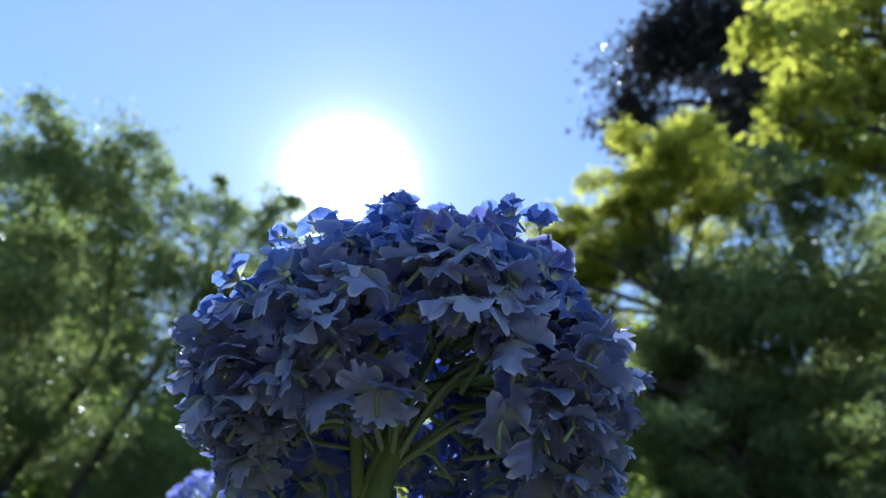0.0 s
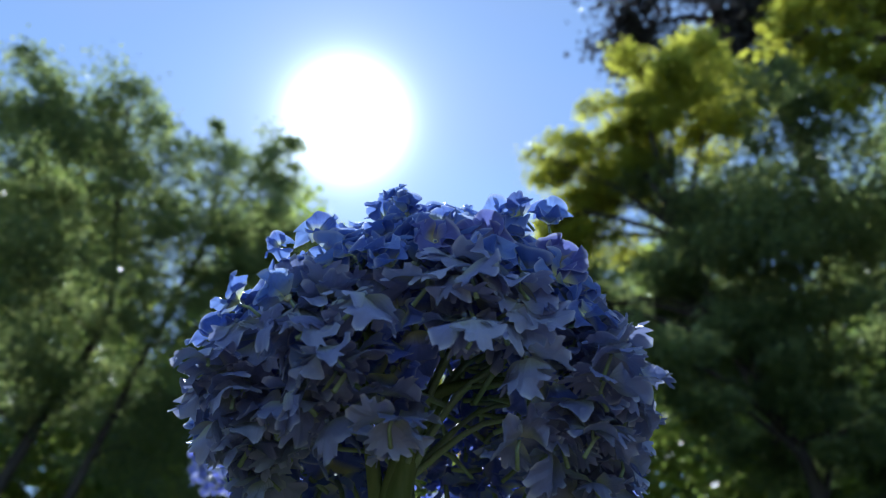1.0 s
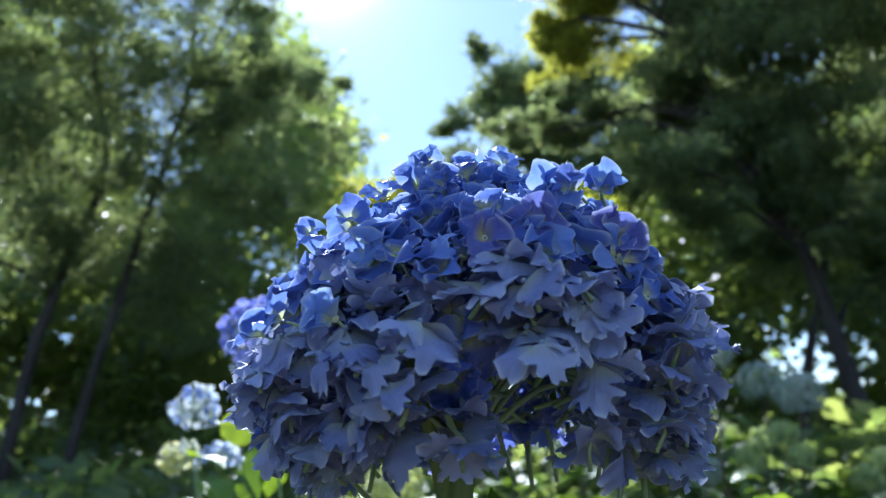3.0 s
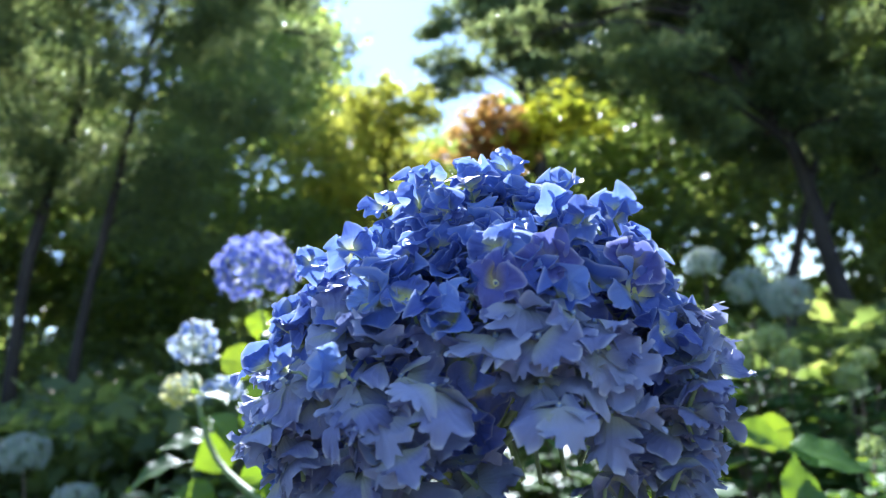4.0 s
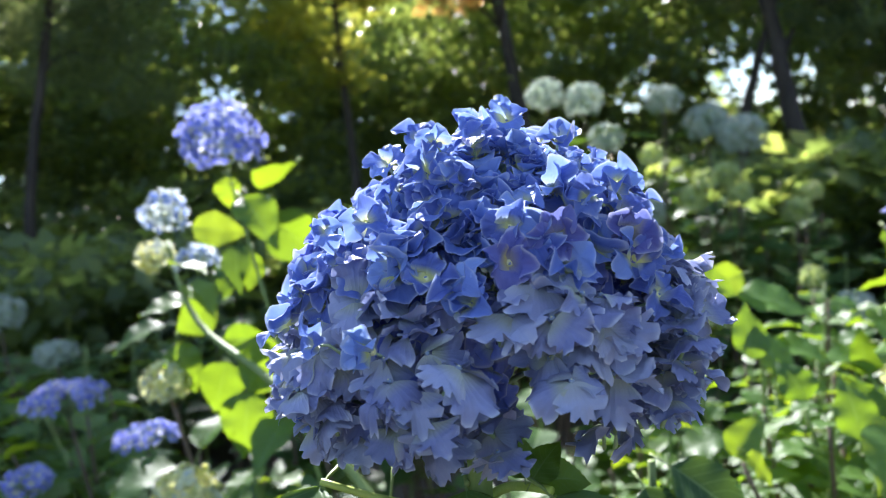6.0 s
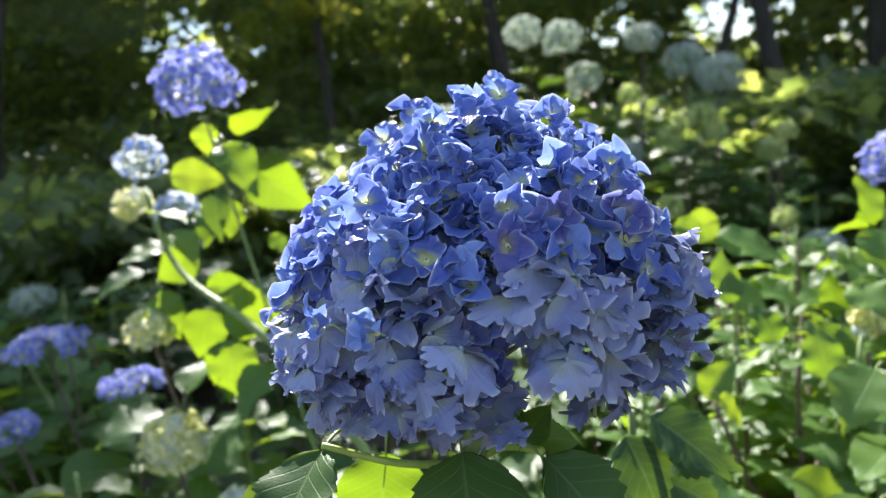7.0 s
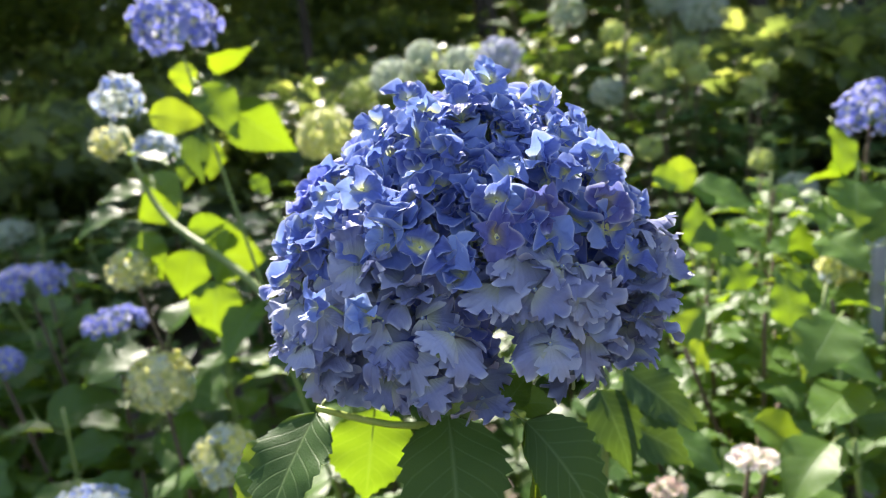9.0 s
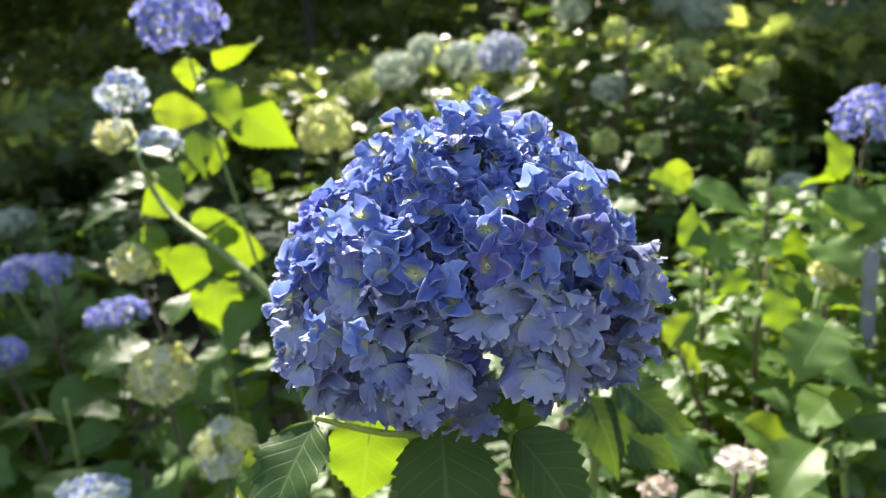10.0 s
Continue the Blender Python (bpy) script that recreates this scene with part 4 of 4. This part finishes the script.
    # a side shoot whose leaves hang in the shade, that shade put into their colour
    v, f = tube(bend([loc(p) for p in ((0.05, 0.17, 0.0), (0.07, 0.16, 0.6), (0.092, 0.122, 1.122))], 6), 0.0045, 0.0024, 8)
    part("stem", sheet_mesh("stem", v, f, [STEM]), plant)
    for p, tip, nrm, size in (((0.100, 0.112, 1.122), (0.65, -0.45, -0.60), (0.10, -0.63, 0.77), 0.056), ((0.100, 0.125, 1.100), (0.85, -0.25, -0.40), (-0.15, -0.63, 0.76), 0.058),
                              ((0.083, 0.110, 1.112), (0.20, -0.55, -0.80), (0.05, -0.66, 0.75), 0.052), ((0.100, 0.130, 1.075), (0.80, -0.10, -0.60), (0.10, -0.60, 0.79), 0.060)):
        part("leaf", rng.choice(LEAVES_SHADED), plant, facing(loc(p), nrm, tip, size), "shade-darkened toothed leaf with a pale midrib")
    for k, (b, t) in enumerate((((-0.05, 0.14, 0.0), (-0.14, 0.20, 0.86)), ((0.0, 0.16, 0.0), (0.12, 0.22, 0.86)), ((-0.02, 0.18, 0.0), (0.0, 0.32, 0.88)),
                                ((0.04, 0.2, 0.0), (0.22, 0.36, 0.84)), ((-0.1, 0.2, 0.0), (-0.25, 0.40, 0.84)))):
        shoot(plant, loc(b), loc(t), 3, 0.13, 0.0, True, 300 + k)


near_hydrangea()

FACE, OVER, SHEEN = (0.05, -1.0, 0.28), (0.0, -0.30, 1.0), (0.0, 0.02, 1.0)


def set_leaves(plant, loc, rows, scale=0.88, fine=True):
    """Leaves at known middles: place, tip across and up, facing the path or lying flat, length."""
    for x, y, z, across, up, nrm, size in rows:
        size *= scale
        tip = Vector((across, -0.15 if nrm is FACE else -0.5, up)).normalized()
        n = Vector(nrm) + Vector((rng.uniform(-0.25, 0.25), rng.uniform(-0.2, 0.2), rng.uniform(-0.2, 0.2)))
        flat = (tip - n.normalized() * tip.dot(n.normalized())).normalized()
        add_leaf(plant, loc(Vector((x, y, z)) - flat * size * 0.5), tip, n, size, fine)


# ---- the plant beyond, with a violet-blue head on a tall stem ----
def tall_neighbour():
    plant = plant_at(-0.1, 0.75, "tall leaning hydrangea with a violet-blue head above backlit leaves")
    loc = Local(plant)
    shoot(plant, loc((-0.02, 0.60, 0.0)), loc((-0.277, 0.769, 1.355)), 0, 0.1, 0.0, True, 41, 0.035, 0.0035)
    main = bend([loc(p) for p in ((0.05, 0.52, 0.1), (-0.05, 0.55, 0.75), (-0.20, 0.64, 1.03), (-0.36, 0.80, 1.14), (-0.41, 0.87, 1.26))], 6)
    v, f = tube(main, 0.008, 0.0035, 9)
    part("stem", sheet_mesh("stem", v, f, [STEM]), plant)
    small_head(plant, loc((-0.277, 0.769, 1.400)), 0.051, BLUE_FAR, 51, 0.86, -0.62, True, "violet-blue domed flower head")
    small_head(plant, loc((-0.405, 0.866, 1.305)), 0.031, PALE_BLUE, 52, 0.95, -0.7, True, "half-open pale blue flower head")
    small_head(plant, loc((-0.46, 0.96, 1.235)), 0.026, CREAM, 53, 0.9, -0.5, True, "unopened cream-green flower head")
    # added head: its pale colour stands in for a leaf gleaming in the sun
    small_head(plant, loc((-0.36, 0.84, 1.23)), 0.025, PALE_BLUE, 54, 0.6, -0.2, True, "pale flower head standing in for a white sunlit leaf")
    set_leaves(plant, loc, ((-0.32, 0.85, 1.27, 1, -0.1, FACE, 0.095), (-0.20, 0.82, 1.24, 0.8, -0.7, FACE, 0.12), 
                            (-0.30, 0.85, 1.325, 0.1, -1, FACE, 0.055), (-0.325, 0.89, 1.20, -0.3, -1, OVER, 0.09),
                            (-0.285, 0.85, 1.20, -0.2, -1, (0.6, -0.8, 0.2), 0.075), (-0.29, 0.78, 1.11, 1, -0.1, FACE, 0.075)))
    # one leaf tilted away under the head, lit through from behind
    part("leaf", LEAVES[2], plant, facing(loc((-0.262, 0.86, 1.354)), (0.10, -0.45, -0.75), (1.0, 0.3, -0.8), 0.088))
    # two leaves standing in shade, darkened by their material's colour
    set_leaves(plant, loc, ((-0.252, 0.84, 1.284, 0.5, -0.75, (0.15, -0.75, 0.62), 0.095), (-0.300, 0.82, 1.215, -0.2, -1.0, (-0.3, -0.7, 0.5), 0.08)), fine="dark")
    set_leaves(plant, loc, ((-0.25, 0.73, 1.075, 1, -0.3, FACE, 0.105), (-0.39, 0.79, 1.08, 0.2, -1, FACE, 0.085), (-0.345, 0.80, 1.04, -0.4, -1, FACE, 0.09),
                            (-0.29, 0.70, 1.01, -0.2, -1, FACE, 0.10), (-0.25, 0.65, 1.00, -0.4, -1, OVER, 0.10), (-0.45, 0.92, 1.16, -1, -0.3, OVER, 0.09),
                            (-0.38, 0.84, 1.14, -1, -0.5, FACE, 0.08), (-0.50, 0.93, 1.12, -0.9, -0.6, OVER, 0.10), (-0.22, 0.86, 1.15, 0.7, -0.7, (0.3, -0.7, 0.5), 0.05), (-0.235, 0.73, 1.285, 0.5, -0.8, (0.1, -0.63, 0.77), 0.10),
                            (-0.335, 0.72, 1.235, 0.9, 0.2, (0.0, 0.05, 1.0), 0.075), (-0.33, 0.74, 1.19, 0.6, -0.8, (0.2, -0.4, 0.9), 0.08)))


tall_neighbour()


def bed(label, heads, centre, fillers, box, seed, size, fine, pairs=5, group="hydrangeas in the beds"):
    """A bushy hydrangea: stems with heads at known places and leafy shoots between them."""
    plant = plant_at(centre[0], centre[1], label, group)
    loc = Local(plant)
    r = random.Random(seed)
    n = 0
    for x, y, z, rad, mat, squash, split, text in heads:
        n += 1
        base = (centre[0] + (x - centre[0]) * 0.5, centre[1] + (y - centre[1]) * 0.5, 0)
        shoot(plant, loc(base), loc((x, y, z - rad * 0.5)), 5, size, 0.8, fine, seed * 50 + n, skip=1)
        small_head(plant, loc((x, y, z)), rad, mat, seed * 70 + n, squash, -0.1 if squash < 0.5 else -0.75, split, text, 0.80 if mat in (CREAM, YELLOW, LIME) else 0.50 if mat in (PINK, FADED) else 0.85)
    for k in range(fillers):
        x, y = r.uniform(box[0], box[1]), r.uniform(box[2], box[3])
        z = r.uniform(box[4], box[5]) + (y - box[2]) * box[6]
        base = (x + r.uniform(-0.15, 0.15), y + r.uniform(-0.15, 0.15), 0)
        shoot(plant, loc(base), loc((x, y, z)), pairs, size * r.uniform(0.85, 1.15), r.choice((0.2, 0.8)), fine, seed * 90 + k)
    return plant


bed("low spreading hydrangea with blue lacecap heads and broad leaves",
    [(-0.48, 0.84, 0.97, 0.044, BLUE_FAR, 0.30, True, "flat violet-blue flower head"), (-0.67, 1.0, 1.01, 0.060, BLUE_FAR, 0.45, True, "violet-blue flower head"),
     (-0.42, 0.48, 0.858, 0.038, PALE_BLUE, 0.7, True, "pale blue and green flower head"), (-0.68, 0.86, 0.92, 0.03, BLUE_FAR, 0.6, True, "small blue flower head")],
    (-0.55, 0.85), 23, (-1.1, -0.30, 0.55, 1.25, 0.74, 0.88, 0.16), 1, 0.115, True, 6)
bed("hydrangea with half-opened cream and blue heads",
    [(-0.366, 0.648, 0.938, 0.039, CREAM, 0.95, True, "cream and pale blue flower head"), (-0.27, 0.53, 0.878, 0.035, CREAM, 0.9, True, "greenish unopened flower head"),
     (-0.42, 0.80, 1.06, 0.032, CREAM, 0.9, True, "green budding flower head")],
    (-0.30, 0.60), 14, (-0.5, -0.05, 0.42, 0.75, 0.66, 0.82, 0.1), 2, 0.11, True)
bed("bushy hydrangea with sunlit leaves and a violet-blue head",
    [(0.680, 0.715, 1.165, 0.038, BLUE_FAR, 0.95, True, "violet-blue flower head"), (0.65, 0.61, 0.985, 0.028, PALE_BLUE, 0.8, True, "small white and blue flower head"),
     (0.59, 0.64, 0.965, 0.026, CREAM, 0.9, True, "small yellow-green flower head")],
    (0.55, 0.70), 32, (0.30, 1.05, 0.50, 1.10, 0.80, 0.98, 0.12), 3, 0.072, True, 7)
bed("low hydrangea with small pink and white lacecap heads",
    [(0.30, 0.34, 0.885, 0.017, PINK, 0.35, True, "flat pink and white flower head"), (0.215, 0.345, 0.86, 0.016, FADED, 0.35, True, "faded pink-brown flower head"),
     (0.33, 0.36, 0.865, 0.014, PINK, 0.35, True, "flat pink and white flower head")],
    (0.30, 0.42), 22, (0.10, 0.62, 0.34, 0.60, 0.68, 0.84, 0.1), 4, 0.075, "dark", 7)
lit = plant_at(0.48, 0.60, "hydrangea shoots with large sun-bleached green leaves", "hydrangeas in the beds")
at_lit = Local(lit)
for k, (x, y, z) in enumerate(((0.40, 0.64, 1.06), (0.56, 0.64, 1.06), (0.64, 0.68, 1.10), (0.47, 0.45, 0.92), (0.40, 0.32, 0.90), (0.52, 0.60, 0.98))):
    shoot(lit, at_lit((x + 0.04, y + 0.06, 0)), at_lit((x, y, z)), 3, 0.078, 0.2, True, 700 + k)
set_leaves(lit, at_lit, ((0.39, 0.59, 1.04, 0.3, 1, FACE, 0.075), (0.43, 0.65, 1.09, 1, -0.1, OVER, 0.11), (0.37, 0.68, 1.115, -1, -0.2, FACE, 0.08),
                         (0.56, 0.62, 1.04, -0.6, -1, OVER, 0.10), (0.63, 0.63, 1.04, 0.4, 1, FACE, 0.10), (0.64, 0.71, 1.11, -0.3, -1, (0.3, -0.7, 0.6), 0.10),
                         (0.53, 0.63, 1.01, 0.3, 1, FACE, 0.075), (0.49, 0.57, 0.965, -0.2, 1, FACE, 0.07)))
set_leaves(lit, at_lit, ((0.46, 0.46, 0.96, 0.8, -0.4, SHEEN, 0.10), (0.351, 0.30, 1.022, -0.8, -0.6, OVER, 0.082), (0.366, 0.30, 0.957, -0.9, -0.5, OVER, 0.095), (0.40, 0.33, 0.985, 0.6, -0.8, OVER, 0.085), (0.33, 0.32, 0.915, 0.8, -0.6, OVER, 0.08), (0.40, 0.36, 0.91, -0.5, -1, OVER, 0.085), (0.545, 0.56, 1.02, 0.3, -1, OVER, 0.095), (0.60, 0.62, 1.06, -0.4, -1, OVER, 0.10),
                         (0.32, 0.27, 0.915, -1, -0.2, SHEEN, 0.09), (0.20, 0.26, 0.97, 0.8, -0.5, OVER, 0.09), (0.44, 0.62, 1.03, 0.9, -0.5, OVER, 0.09)))
set_leaves(lit, at_lit, ((0.274, 0.417, 1.008, 0.1, 1, (-0.7, -0.7, 0.2), 0.06),
                         (0.267, 0.375, 0.989, 0.9, -0.2, (0.5, -0.7, 0.45), 0.05), (0.391, 0.422, 1.018, 0.2, 1, FACE, 0.075), (0.335, 0.601, 1.128, 1, -0.2, (0.1, -0.6, 0.8), 0.06), (0.337, 0.533, 1.083, 0.3, 1, FACE, 0.08), (0.369, 0.500, 1.030, -0.3, 1, FACE, 0.06)))
bed("hydrangea shoots with small fresh green leaves", [], (0.6, 0.62), 30, (0.26, 0.98, 0.42, 0.85, 0.80, 0.97, 0.1), 13, 0.066, True, 7)
bed("hydrangea bush with pale and slate-blue heads further back",
    [(-0.14, 1.27, 1.17, 0.052, YELLOW, 0.95, True, "round yellow-green flower head"), (0.04, 1.98, 1.24, 0.06, WHITE, 0.9, False, ""), (0.14, 1.98, 1.29, 0.05, WHITE, 0.9, False, ""),
     (0.26, 2.06, 1.25, 0.06, WHITE, 0.9, False, ""), (0.36, 1.95, 1.26, 0.065, SLATE, 0.9, False, "slate-blue flower head"), (-0.06, 2.08, 1.20, 0.05, LIME, 0.9, False, "lime-green flower head")],
    (0.15, 1.7), 24, (-0.5, 0.55, 1.2, 2.2, 0.80, 0.98, 0.13), 5, 0.12, False)
bed("large hydrangea bush with greenish-white heads",
    [(1.10, 2.17, 1.32, 0.072, WHITE, 0.9, False, ""), (1.04, 2.32, 1.38, 0.070, WHITE, 0.85, False, ""), (0.64, 2.42, 1.52, 0.066, WHITE, 0.9, False, ""),
     (0.51, 2.45, 1.56, 0.062, WHITE, 0.9, False, ""), (0.91, 2.35, 1.48, 0.058, WHITE, 0.8, False, ""), (0.70, 2.40, 1.37, 0.058, WHITE, 0.9, False, ""),
     (0.72, 2.06, 1.11, 0.05, WHITE, 0.8, False, ""), (1.06, 1.55, 0.84, 0.05, WHITE, 0.7, False, "")],
    (0.85, 2.3), 28, (0.4, 1.35, 2.1, 2.9, 0.84, 1.02, 0.22), 6, 0.12, False)
bed("hydrangea bush with round lime-green budding heads",
    [(0.78, 2.15, 1.29, 0.036, LIME, 0.95, False, ""), (0.85, 2.01, 1.14, 0.040, LIME, 0.95, False, ""), (0.89, 2.0, 1.19, 0.032, LIME, 0.95, False, ""),
     (0.97, 2.03, 1.20, 0.036, LIME, 0.95, False, ""), (0.98, 1.96, 1.14, 0.032, LIME, 0.95, False, ""), (1.17, 2.0, 1.06, 0.042, LIME, 0.95, False, ""),
     (1.25, 2.05, 1.11, 0.032, LIME, 0.95, False, ""), (0.61, 1.77, 0.99, 0.036, LIME, 0.95, False, ""), (0.73, 1.73, 0.97, 0.032, LIME, 0.95, False, ""), (0.99, 1.6, 0.92, 0.028, LIME, 0.95, False, "")],
    (0.95, 1.85), 28, (0.45, 1.55, 1.45, 2.1, 0.52, 0.72, 0.22), 7, 0.12, False)
bed("dark leafy hydrangea bush in the shade of the trees",
    [(-1.18, 1.75, 1.10, 0.06, WHITE, 0.8, False, "greenish-white flower head"), (-1.02, 1.7, 0.98, 0.05, WHITE, 0.6, False, "greenish-white flower head")],
    (-1.2, 1.8), 30, (-1.9, -0.6, 1.3, 2.4, 0.72, 0.95, 0.12), 8, 0.13, False)
bed("leafy hydrangea shoots beside the flower bed", [], (-1.0, 1.2), 16, (-1.35, -0.72, 0.95, 1.55, 0.86, 0.98, 0.1), 11, 0.13, True)
bed("low leafy hydrangea in front of the bed", [], (-0.5, 0.48), 13, (-0.80, -0.26, 0.36, 0.62, 0.60, 0.74, 0.1), 12, 0.15, True)
bed("shaded hydrangea bush under the trees", [], (1.9, 2.2), 26, (1.4, 2.5, 1.3, 3.0, 0.6, 0.85, 0.12), 9, 0.13, False)
bed("leafy hydrangea bush between the flower beds", [], (-0.1, 0.9), 18, (-0.35, 0.35, 0.62, 1.15, 0.66, 0.84, 0.12), 10, 0.13, "dark", 5)

# ---- a pale label stake among the leaves ----
stake = new("garden_stake")
stake.location = (0.612, 0.59, 0)
tagged(stake, "slate-grey plastic label stake in the flower bed", "garden stake")
bm = bmesh.new()
bmesh.ops.create_cube(bm, size=1.0, matrix=Matrix.Translation((0, 0, 0.48)) @ Matrix.Diagonal((0.022, 0.006, 1.04, 1)))
bmesh.ops.bevel(bm, geom=bm.edges[:], offset=0.0015, segments=2, affect="EDGES")
me = bpy.data.meshes.new("post")
bm.to_mesh(me)
bm.free()
me.materials.append(STAKE)
part("post", me, stake)
